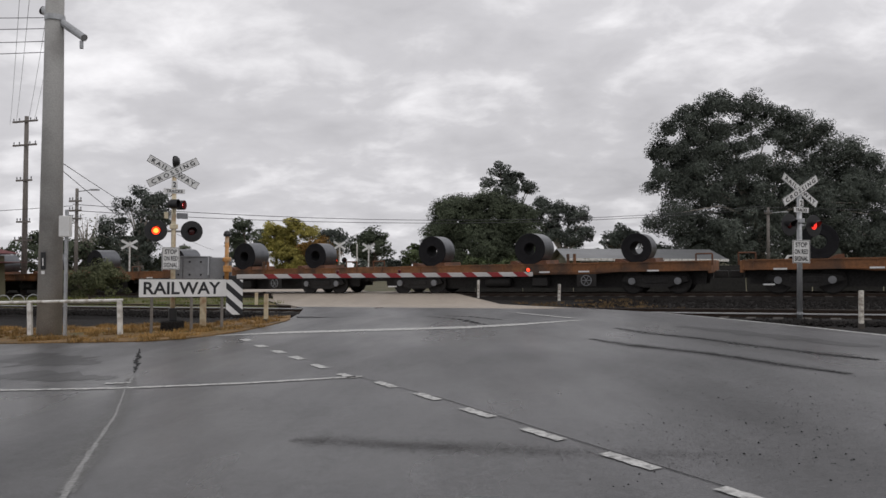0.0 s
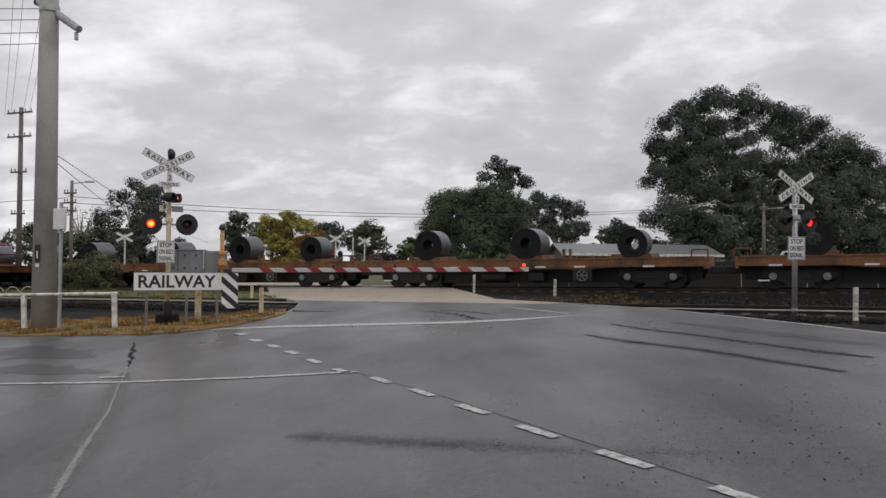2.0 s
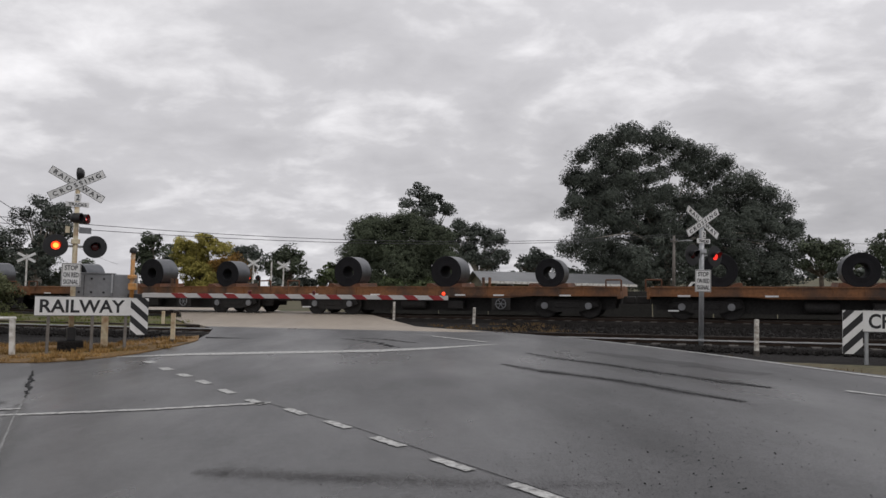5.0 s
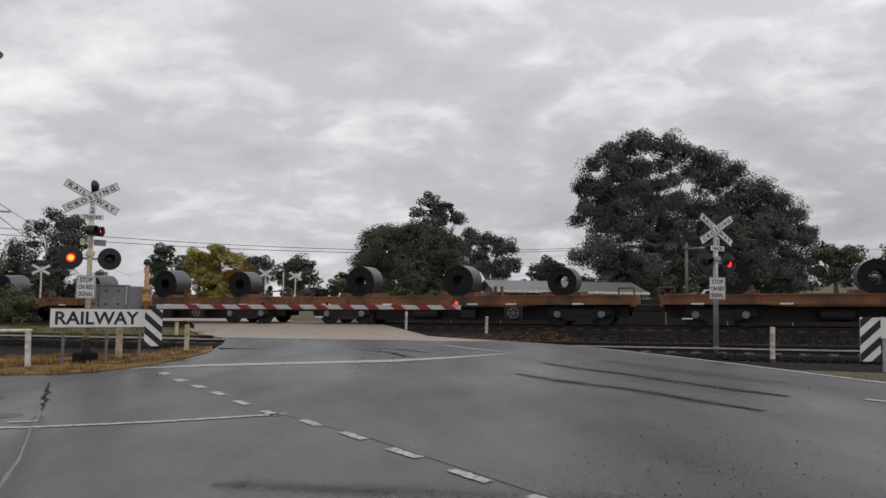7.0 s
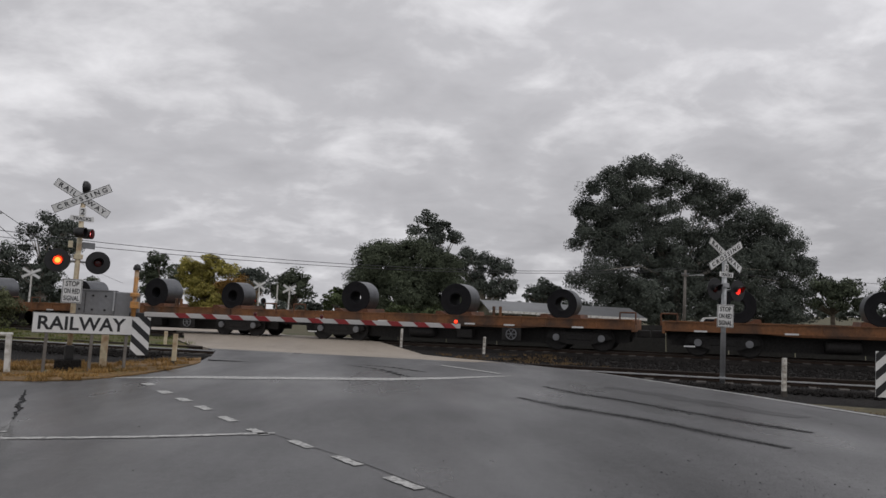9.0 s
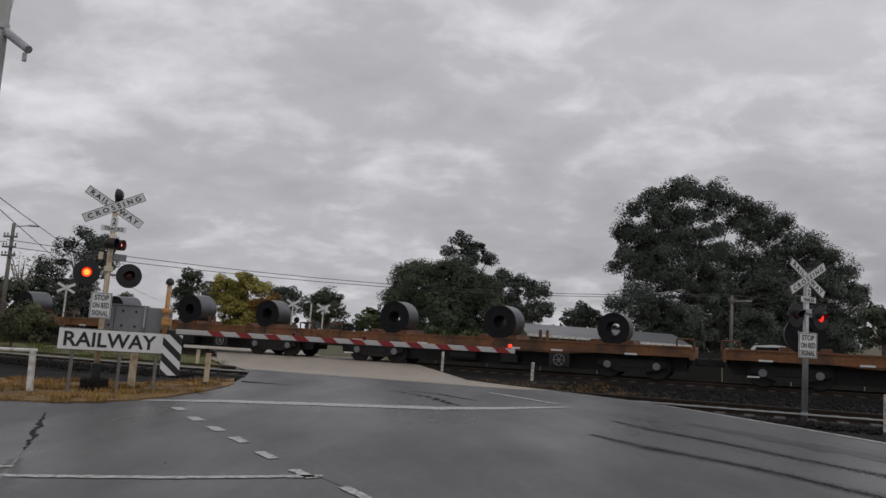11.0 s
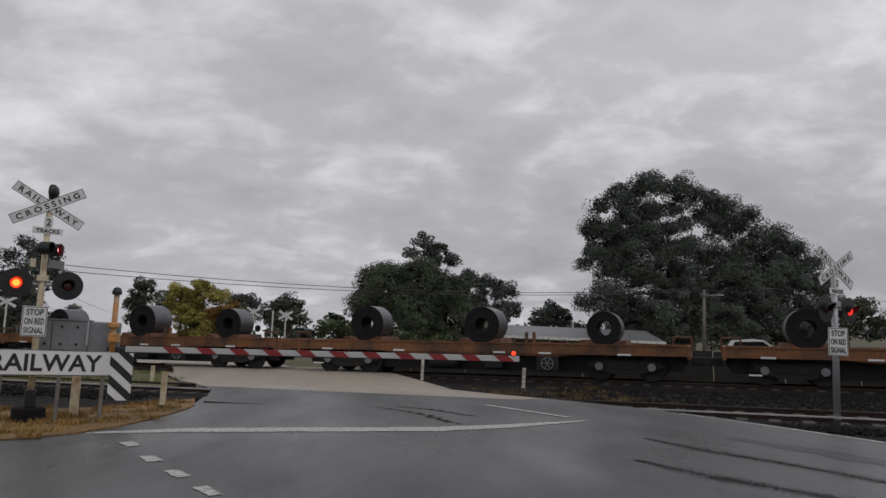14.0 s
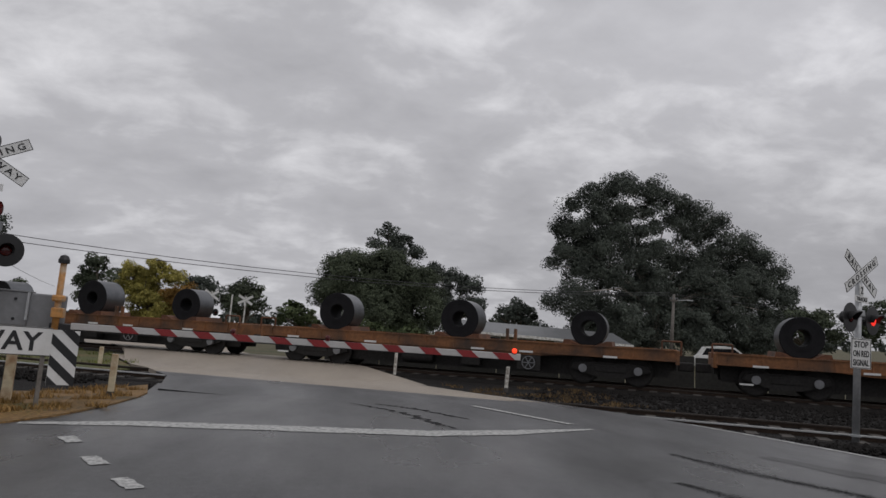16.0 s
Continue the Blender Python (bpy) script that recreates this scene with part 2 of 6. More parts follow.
PALEBARK = shade("pale_gum_bark", (0.33, 0.30, 0.26), 0.85, 0, 0.25, 5, 1.0, 0.4, 0.04)
TIMBERPOLE = shade("old_timber_pole", (0.17, 0.155, 0.14), 0.85, 0, 0.25, 10, 1.5, 0.3)
# near-black panels that give the shade seen beneath the train
SHADEFENCE = shade("dark_backdrop_panel", (0.026, 0.025, 0.023), 0.85, 0, 0.3, 9, 0.8, 0.3, 0.01)
WIRE = shade("cable_black", (0.05, 0.05, 0.055), 0.6, 0.2, 0.1, 5, 2, 0.0)
# gum and dark leaf colours are lifted and greyed to stand in for haze
GUM = foliage("gum_leaves", (0.056, 0.066, 0.057), (0.112, 0.128, 0.106))
DARKLEAF = foliage("dark_leaves", (0.046, 0.057, 0.038), (0.096, 0.114, 0.072))
MIDLEAF = foliage("mid_green_leaves", (0.045, 0.062, 0.028), (0.105, 0.13, 0.06))
YELLOWLEAF = foliage("yellow_green_leaves", (0.19, 0.175, 0.045), (0.43, 0.37, 0.10))
AUTUMN = foliage("orange_brown_leaves", (0.13, 0.075, 0.02), (0.27, 0.15, 0.04))
ROOF = shade("grey_sheet_roof", (0.18, 0.185, 0.19), 0.45, 0.3, 0.1, 6, 0.4, 0.1, 0.004)
OLIVE = shade("olive_weatherboard", (0.17, 0.155, 0.095), 0.7, 0, 0.12, 8, 0.5, 0.1, 0.004)
REDROOF = shade("dark_red_roof", (0.12, 0.03, 0.03), 0.6, 0, 0.2, 8, 0.6, 0.2)
LAMPRED = glow("lit_red_lens", (1.0, 0.045, 0.012), 1.8)
LAMPCORE = glow("lit_amber_core", (1.0, 0.30, 0.04), 2.2)
LENSOFF = shade("unlit_red_lens", (0.07, 0.008, 0.008), 0.2, 0, 0.2, 10, 2, 0.0)
BULBWHITE = glow("bright_bulb", (1.0, 0.82, 0.84), 1.6)
LENSDIM = glow("glowing_red_lens", (0.75, 0.03, 0.02), 1.4)
CARPAINT = shade("dark_grey_metallic", (0.050, 0.052, 0.060), 0.24, 0.45, 0.05, 60, 0.8, 0.0, 0.001, (0.07, 0.072, 0.08), 0.3)
TYRE = shade("tyre_rubber", (0.018, 0.018, 0.018), 0.75, 0, 0.3, 20, 3, 0.2)
ALLOY = shade("alloy_wheel", (0.55, 0.54, 0.52), 0.35, 0.8, 0.08, 10, 3, 0.0)
PLASTIC = shade("black_plastic", (0.02, 0.02, 0.022), 0.5, 0, 0.15, 20, 2, 0.1)
CHROME = shade("bright_trim", (0.7, 0.7, 0.7), 0.15, 1.0, 0.03, 10, 2, 0.0)
HEADLAMP = shade("headlamp_cluster", (0.6, 0.62, 0.65), 0.12, 0.5, 0.1, 10, 2, 0.0)
GLASSDARK = shade("tinted_window", (0.012, 0.013, 0.015), 0.06, 0, 0.1, 4, 1, 0.0)


# ---- geometry helpers ----
def link_mesh(name, bm, material, parent=None, label="", kind="", smooth=False):
    me = bpy.data.meshes.new(name)
    bm.to_mesh(me)
    bm.free()
    for one in material if isinstance(material, (list, tuple)) else (material,):
        me.materials.append(one)
    if smooth:
        for f in me.polygons:
            f.use_smooth = True
    ob = new(name, me)
    ob.parent = parent
    return tagged(ob, label, "", "", kind)


def part(name, bm, material, parent, label="", smooth=False):
    return link_mesh(name, bm, material, parent, label, "", smooth)


def thing(name, m, label, category, group="", kind=""):
    ob = new(name)
    ob.empty_display_size = 0.2
    ob.matrix_world = m
    return tagged(ob, label, category, group, kind)


def add_box(bm, c, s, m=None, bevel=0.0):
    r = bmesh.ops.create_cube(bm, size=1.0, matrix=(m or Matrix()) @ Matrix.Translation(c) @ Matrix.Diagonal((*s, 1)))
    if bevel:
        edges = list({e for v in r["verts"] for e in v.link_edges})
        bmesh.ops.bevel(bm, geom=edges, offset=bevel, segments=2, affect="EDGES", profile=0.6)
    return bm


def box(c, s, m=None, bevel=0.0):
    return add_box(bmesh.new(), c, s, m, bevel)


def add_rod(bm, a, b, r0, r1=None, seg=10, caps=True):
    a, b = Vector(a), Vector(b)
    d = b - a
    q = d.to_track_quat("Z", "Y").to_matrix().to_4x4()
    bmesh.ops.create_cone(bm, cap_ends=caps, segments=seg, radius1=r0, radius2=r0 if r1 is None else r1, depth=d.length,
                          matrix=Matrix.Translation((a + b) / 2) @ q)
    return bm


def rod(a, b, r0, r1=None, seg=10):
    return add_rod(bmesh.new(), a, b, r0, r1, seg)


def add_lathe(bm, profile, seg=24, m=None, close=False):
    """Turns (radius, height) pairs round the z axis."""
    m = m or Matrix()
    rings = []
    for r, h in profile:
        rings.append([bm.verts.new(m @ Vector((r * math.cos(2 * math.pi * k / seg), r * math.sin(2 * math.pi * k / seg), h))) for k in range(seg)])
    pairs = list(zip(rings, rings[1:])) + ([(rings[-1], rings[0])] if close else [])
    for p, q in pairs:
        for k in range(seg):
            bm.faces.new((p[k], p[(k + 1) % seg], q[(k + 1) % seg], q[k]))
    if not close:
        for ring in (rings[0], rings[-1]):
            try:
                bm.faces.new(ring)
            except ValueError:
                pass
    bmesh.ops.recalc_face_normals(bm, faces=bm.faces[:])
    return bm


def lathe(profile, seg=24, m=None, close=False):
    return add_lathe(bmesh.new(), profile, seg, m, close)


def sheet(points, z, depth=0.0):
    """A flat polygon with a skirt of some depth."""
    bm = bmesh.new()
    f = bm.faces.new([bm.verts.new((x, y, z)) for x, y in points])
    if f.normal.z < 0:
        f.normal_flip()
    f.normal_update()
    if depth:
        r = bmesh.ops.extrude_face_region(bm, geom=[f])
        bmesh.ops.translate(bm, verts=[v for v in r["geom"] if isinstance(v, bmesh.types.BMVert)], vec=(0, 0, -depth))
        bmesh.ops.recalc_face_normals(bm, faces=bm.faces[:])
    else:
        if f.normal.z < 0:
            f.normal_flip()
    return bm


def extrude_profile(points, y0, y1):
    """A side outline (x, z) swept from y0 to y1."""
    bm = bmesh.new()
    a = [bm.verts.new((x, y0, z)) for x, z in points]
    b = [bm.verts.new((x, y1, z)) for x, z in points]
    n = len(points)
    bm.faces.new(a)
    bm.faces.new(b[::-1])
    for k in range(n):
        bm.faces.new((a[k], b[k], b[(k + 1) % n], a[(k + 1) % n]))
    bmesh.ops.recalc_face_normals(bm, faces=bm.faces[:])
    return bm


def lettering(text, height, m, material, parent, width=None, name="lettering", bold=0.014, spacing=1.0):
    """Raised letters, centred on the pose m, facing its own -y."""
    cu = bpy.data.curves.new(name, "FONT")
    cu.body, cu.size, cu.align_x, cu.align_y, cu.extrude, cu.offset = text, 1.0, "CENTER", "CENTER", 0.004, bold
    cu.space_character = spacing
    cu.resolution_u = 3
    tmp = bpy.data.objects.new(name, cu)
    scene.collection.objects.link(tmp)
    bpy.context.view_layer.update()
    me = bpy.data.meshes.new_from_object(tmp.evaluated_get(bpy.context.evaluated_depsgraph_get()))
    bpy.data.objects.remove(tmp)
    bpy.data.curves.remove(cu)
    xs = [v.co.x for v in me.vertices]
    ys = [v.co.y for v in me.vertices]
    sx = (width / (max(xs) - min(xs))) if width else height / (max(ys) - min(ys))
    sy = height / (max(ys) - min(ys))
    cx, cy = (max(xs) + min(xs)) / 2, (max(ys) + min(ys)) / 2
    for v in me.vertices:
        v.co = m @ Vector(((v.co.x - cx) * sx, -0.002 - v.co.z, (v.co.y - cy) * sy))
    me.materials.clear()
    me.materials.append(material)
    ob = new(name, me)
    ob.parent = parent
    return ob


# ---- plan: the track frame, u along the rails, v across them ----
TRACK = pose(0, 22.3, -0.04, 0, 1.0, -25)
LEAN = 2.5  # upright things lean by this to fit the camera's view; the road stays level
TILT = TRACK @ pose(0, 22.3, 0, 0, 0, -25).inverted()


def uv(u, v, z=0.0):
    return TRACK @ Vector((u, v, z))


# ---- ground and roads ----
def make_ground():
    bm = bmesh.new()
    bmesh.ops.create_grid(bm, x_segments=200, y_segments=200, size=1600)
    for v in bm.verts:
        v.co.z = -0.16 - 0.02 * min(40.0, max(0.0, v.co.x))
    link_mesh("ground", bm, EARTH, None, "grey-green grass and bare earth", "structure")


make_ground()

ROAD_EDGE = [(-90, 19), (-30, 18), (-14, 16.6), (-9.3, 15.6), (-7.2, 15.2), (-6.3, 15.1), (-5.5, 15.8), (-5.0, 16.7), (-4.75, 18.4),
             (-4.65, 21.0), (-5.1, 24.9), (-6.2, 27.2), (-8.6, 33), (-13.0, 44), (-22, 66), (-36, 100),
             (-28, 100), (-14.5, 66), (-6.5, 47), (-2.2, 34.5), (0.7, 28.6), (3.2, 23.7), (4.9, 20.9), (6.05, 18.6), (6.95, 16.1),
             (7.95, 12.3), (8.65, 9.3), (10.2, 4.5), (14, -2), (22, -12), (40, -32), (-90, -40)]
link_mesh("road", sheet(ROAD_EDGE, 0.0, 0.3), ASPHALT, None, "wet dark grey asphalt road and junction", "structure")
PALE = [(-5.05, 25.3), (-6.1, 27.1), (-8.5, 33), (-12.9, 43.9), (-21.8, 65.8), (-14.7, 65.8), (-6.6, 46.9), (-2.3, 34.4), (0.6, 28.5), (3.1, 23.7), (4.5, 21.2), (1.4, 23.0), (-2.0, 25.1)]
pale_road = sheet(PALE, 0.006)
for v in pale_road.verts:
    v.co.z = max(0.006, (TILT @ v.co).z + 0.01)
link_mesh("pale_road", pale_road, ASPHALT_PALE, None, "pale sandy road surface between the railway tracks", "structure")


def ribbon(name, a, b, width, z, material, label, kind="structure", parent=None, ragged=0.0, n=10):
    """A painted or sealed stripe from a to b."""
    a, b = Vector((*a, 0)), Vector((*b, 0))
    d = (b - a).normalized()
    s = Vector((-d.y, d.x, 0)) * width / 2
    bm = bmesh.new()
    rows = []
    for k in range(n + 1):
        p = a.lerp(b, k / n)
        j1, j2 = (1 + random.uniform(-ragged, ragged) for _ in range(2))
        rows.append((bm.verts.new((p + s * j1) + Vector((0, 0, z))), bm.verts.new((p - s * j2) + Vector((0, 0, z)))))
    for p, q in zip(rows, rows[1:]):
        bm.faces.new((p[0], p[1], q[1], q[0]))
    bmesh.ops.recalc_face_normals(bm, faces=bm.faces[:])
    for f in bm.faces:
        if f.normal.z < 0:
            f.normal_flip()
    return link_mesh(name, bm, material, parent, label, kind)


def path_ribbon(name, pts, widths, z, material, label, seed=1, steps=8, lean=0.35, low=0.6, high=1.3):
    bm = bmesh.new()
    rng = random.Random(seed)
    fine = []
    for k in range(len(pts) - 1):
        for j in range(steps):
            t = j / steps
            fine.append((pts[k][0] + (pts[k + 1][0] - pts[k][0]) * t, pts[k][1] + (pts[k + 1][1] - pts[k][1]) * t,
                         widths[k] + (widths[k + 1] - widths[k]) * t))
    fine.append((*pts[-1], widths[-1]))
    rows = []
    for k, (x, y, w) in enumerate(fine):
        p, q = fine[max(0, k - 1)], fine[min(len(fine) - 1, k + 1)]
        d = Vector((q[0] - p[0], q[1] - p[1])).normalized()
        s = Vector((-d.y, d.x)) * w / 2
        j = s * rng.uniform(-lean, lean)
        g, h = rng.uniform(low, high), rng.uniform(low, high)
        rows.append((bm.verts.new((x + s.x * g + j.x, y + s.y * g + j.y, z)), bm.verts.new((x - s.x * h + j.x, y - s.y * h + j.y, z))))
    for p, q in zip(rows, rows[1:]):
        bm.faces.new((p[0], q[0], q[1], p[1])[::-1])
    return link_mesh(name, bm, material, None, label, "structure")


path_ribbon("stop_line", [(-5.2, 15.66), (-3.6, 15.88), (-1.2, 15.66), (1.0, 15.48), (2.3, 15.78), (3.95, 16.42)], [0.2, 0.56, 0.6, 0.6, 0.5, 0.12], 0.008, ROADPAINT, "worn white painted stop line on the asphalt", 3, 12, 0.05, 0.9, 1.08)
ribbon("centre_line", (3.78, 17.05), (2.5, 20.0), 0.14, 0.012, ROADPAINT, "thin white painted centre line", ragged=0.15, n=20)
path_ribbon("side_road_line", [(-14, 9.0), (-9, 8.2), (-5.58, 7.79), (-3.7, 7.6), (-2.1, 7.66), (-0.54, 7.92)], [0.13] * 6, 0.008, ROADPAINT, "thin white painted line across the side road", 4, 14, 0.15, 0.75, 1.2)
ribbon("side_road_mark", (-4.24, 8.08), (-3.86, 8.06), 0.1, 0.012, ROADPAINT, "short white painted mark", ragged=0.2)
path_ribbon("edge_line", [(6.35, 17.5), (6.8, 16.0), (7.15, 14.8), (7.65, 13.0), (8.2, 10.5), (8.65, 8.5), (9.9, 4.5)], [0.1] * 7, 0.008, ROADPAINT, "white painted edge line")
path_ribbon("right_lane_mark", [(7.3, 7.3), (8.1, 5.2)], [0.1, 0.1], 0.008, ROADPAINT, "short white lane mark")


def dash_marks():
    """The broken line along the main road."""
    d = Vector((-0.49, 0.872))
    spots = [(-4.0, 14.2), (-3.26, 12.7), (-2.6, 11.5), (-2.0, 10.4), (-1.38, 9.18), (-0.77, 8.03), (-0.13, 7.13), (0.45, 6.15),
             (1.01, 5.12), (1.55, 4.09), (2.09, 3.14), (2.64, 2.18), (3.1, 1.35), (3.5, 0.55), (3.95, -0.35), (4.4, -1.25)]
    for i, p in enumerate(spots):
        ln = 0.56
        q = Vector(p)
        w = max(0.115, 0.21 - 0.016 * i)
        ribbon("lane_dash", q - d * ln / 2, q + d * ln / 2, w, 0.008, ROADPAINT, "worn white lane dash on the asphalt", ragged=0.16, n=10)


dash_marks()
path_ribbon("crack_seal", [(-5.95, 13.1), (-4.62, 9.95), (-3.92, 8.15), (-3.66, 7.45), (-2.95, 5.67), (-2.43, 4.15), (-2.2, 3.5), (-1.93, 2.76), (-1.4, 1.2)],
            [0.012, 0.022, 0.03, 0.026, 0.032, 0.05, 0.042, 0.05, 0.05], 0.005, PATCHFILL, "pale sealed crack wandering over the asphalt", 5, 9, 0.35, 0.35, 1.4)
path_ribbon("tar_streak", [(-5.95, 13.1), (-5.1, 11.1), (-4.62, 9.95), (-4.3, 9.15)], [0.03, 0.09, 0.06, 0.02], 0.009, TAR, "dark tar streak on the asphalt", 6, 16, 0.8, 0.02, 1.5)
path_ribbon("tar_streak", [(4.4, 13.1), (4.75, 12.1), (5.1, 11.4), (5.6, 9.95), (6.1, 8.6), (6.5, 7.8)], [0.006, 0.03, 0.045, 0.035, 0.025, 0.006], 0.006, TAR, "dark tar streak on the asphalt", 7, 16, 0.8, 0.02, 1.5)
path_ribbon("tar_streak", [(3.55, 11.2), (3.85, 10.45), (4.1, 10.0), (4.7, 8.95), (5.1, 7.8), (5.55, 6.7)], [0.006, 0.03, 0.022, 0.045, 0.03, 0.006], 0.006, TAR, "dark tar streak on the asphalt", 8, 16, 0.8, 0.02, 1.5)
path_ribbon("tar_streak", [(-0.2, 19.95), (0.7, 18.5), (1.15, 17.0), (1.45, 16.15)], [0.06, 0.16, 0.2, 0.05], 0.006, TAR, "dark tar streak on the asphalt", 9, 16, 0.8, 0.02, 1.5)
path_ribbon("tar_streak", [(0.35, 19.9), (1.08, 19.1), (1.95, 17.5)], [0.06, 0.2, 0.06], 0.006, TAR, "dark tar streak on the asphalt", 10, 16, 0.8, 0.02, 1.5)

path_ribbon("wet_reflection_patch", [(-9.5, 12.6), (-8.0, 12.2), (-6.6, 11.2), (-5.6, 10.6)], [0.5, 1.5, 1.2, 0.3], 0.003, WETREFLECT, "wet film on the asphalt with its dark tree reflection painted in", 12)
path_ribbon("wet_reflection_patch", [(-7.5, 9.2), (-6.2, 9.3), (-5.0, 8.9), (-4.4, 8.6)], [0.2, 0.9, 0.7, 0.2], 0.003, WETREFLECT, "wet film on the asphalt with its dark tree reflection painted in", 13)
path_ribbon("wet_reflection_patch", [(5.6, 13.8), (6.3, 11.6), (7.2, 9.2)], [0.3, 0.6, 0.3], 0.003, WETREFLECT, "wet film on the asphalt with its dark tree reflection painted in", 16)

# verges beside the road
DARK_LEFT = [(-90, 19.4), (-30, 18.2), (-14, 16.8), (-9.3, 15.8), (-7.2, 15.4), (-6.3, 15.3), (-5.6, 15.9), (-5.1, 16.8), (-4.85, 18.4),
             (-4.75, 21.0), (-5.3, 24.6), (-7.5, 24.6), (-20, 30.4), (-90, 63)]
link_mesh("cinder_ground", sheet(DARK_LEFT, 0.0, 0.2), BALLAST, None, "dark cinders and soil beside the track", "structure")
VERGE_LEFT = [(-90, 19.2), (-30, 18.0), (-14, 16.5), (-11.5, 15.85), (-10.0, 15.5), (-9.0, 15.3), (-8.2, 15.1), (-7.4, 14.95), (-6.6, 14.8), (-6.1, 14.9), (-5.7, 15.2), (-5.35, 15.65), (-5.0, 16.4), (-4.78, 17.4), (-4.6, 18.6),
              (-4.52, 19.8), (-4.55, 20.8), (-5.0, 22.8), (-5.7, 21.4), (-6.7, 20.4), (-8.3, 20.2), (-12, 20.9), (-30, 25.5), (-90, 36)]
link_mesh("verge", sheet(VERGE_LEFT, 0.03, 0.25), VERGE, None, "straw-coloured dry grass verge", "structure")
DARK_RIGHT = [(5.45, 20.4), (6.2, 18.6), (7.1, 16.1), (8.1, 12.3), (8.8, 9.3), (10.35, 4.5), (14.2, -2), (40, 2), (90, -22), (90, -22.5), (30, 7.6), (12, 15.4)]
link_mesh("cinder_ground", sheet(DARK_RIGHT, -0.1, 0.2), BALLAST, None, "dark cinders and ballast beside the track", "structure").matrix_world = TILT
VERGE_RIGHT = [(5.45, 20.4), (6.2, 18.6), (7.1, 16.1), (8.1, 12.3), (8.8, 9.3), (10.35, 4.5), (14.2, -2), (17, -1.5), (12.4, 5.3), (10.6, 9.8), (9.7, 12.7), (8.6, 15.6), (7.5, 17.4), (6.1, 20.1)]
link_mesh("verge", sheet(VERGE_RIGHT, -0.02, 0.15), DARKEARTH, None, "brown earth and stubble verge", "structure").matrix_world = TILT
MID_LEFT = [(-6.4, 27.3), (-8.8, 33.4), (-10, 36), (-40, 49), (-90, 72), (-90, 64), (-20, 31.6), (-7, 25.8)]
link_mesh("verge", sheet(MID_LEFT, 0.03, 0.25), LAWN, None, "green grass strip between the two tracks", "structure").matrix_world = TILT
MID_RIGHT = [(3.4, 23.6), (1.3, 27.9), (0.5, 30.0), (5.0, 28.2), (14, 24.0), (60, 2.5), (60, -3.2), (14, 18.3), (6.0, 21.9)]
link_mesh("verge", sheet(MID_RIGHT, 0.0, 0.25), BALLAST, None, "dark ballast strip between the two tracks", "structure").matrix_world = TILT


def grass(name, spots, count, h0, h1, material, label, seed):
    """Blades scattered in patches (x, y, radius, z)."""
    rng = np.random.default_rng(seed)
    pts = np.array(spots)
    pick = rng.integers(0, len(pts), count)
    ang, rad = rng.uniform(0, 2 * np.pi, count), np.sqrt(rng.uniform(0, 1, count))
    x = pts[pick, 0] + np.cos(ang) * rad * pts[pick, 2]
    y = pts[pick, 1] + np.sin(ang) * rad * pts[pick, 2] * 0.6
    z = pts[pick, 3] - 0.02
    h = rng.uniform(h0, h1, count)
    th = rng.uniform(0, 2 * np.pi, count)
    w = rng.uniform(0.008, 0.02, count)
    lx, ly = rng.normal(0, 0.45, count) * h, rng.normal(0, 0.45, count) * h
    V = np.empty((count, 3, 3))
    V[:, 0] = np.stack([x - np.cos(th) * w, y - np.sin(th) * w, z], 1)
    V[:, 1] = np.stack([x + np.cos(th) * w, y + np.sin(th) * w, z], 1)
    V[:, 2] = np.stack([x + lx, y + ly, z + h], 1)
    me = bpy.data.meshes.new(name)
    me.from_pydata(V.reshape(-1, 3).tolist(), [], np.arange(count * 3).reshape(-1, 3).tolist())
    me.materials.append(material)
    return tagged(new(name, me), label, "grass", "", "stuff")


def in_poly(x, y, poly):
    inside = False
    for (x0, y0), (x1, y1) in zip(poly, poly[1:] + poly[:1]):
        if (y0 > y) != (y1 > y) and x < (x1 - x0) * (y - y0) / (y1 - y0) + x0:
            inside = not inside
    return inside


def scatter(poly, box_, n, seed, r, z):
    rng = random.Random(seed)
    out = []
    while len(out) < n:
        x, y = rng.uniform(box_[0], box_[2]), rng.uniform(box_[1], box_[3])
        if in_poly(x, y, poly):
            out.append((x, y, rng.uniform(0.4, 1) * r, z))
    return out


near_left = scatter(VERGE_LEFT, (-16, 14.8, -4.6, 22.0), 190, 1, 0.38, 0.035)
grass("dry_grass", near_left, 19000, 0.03, 0.14, STRAW, "straw-coloured dry grass clumps on the verge", 2)
grass("green_grass", scatter(MID_LEFT, (-40, 26, -6.5, 46), 160, 3, 0.8, 0.03), 9000, 0.08, 0.2, GREENGRASS, "short green grass beside the tracks", 4).matrix_world = TILT
grass("dry_grass", scatter(VERGE_RIGHT, (6, 6, 13, 20.5), 90, 5, 0.3, -0.03), 2600, 0.03, 0.12, STUBBLE, "thin dry stubble on the verge", 6).matrix_world = TILT
grass("dry_grass", scatter(MID_RIGHT, (3, 20.5, 8, 27), 40, 7, 0.4, 0.0), 2000, 0.04, 0.14, STUBBLE, "dry grass beside the ballast", 8).matrix_world = TILT


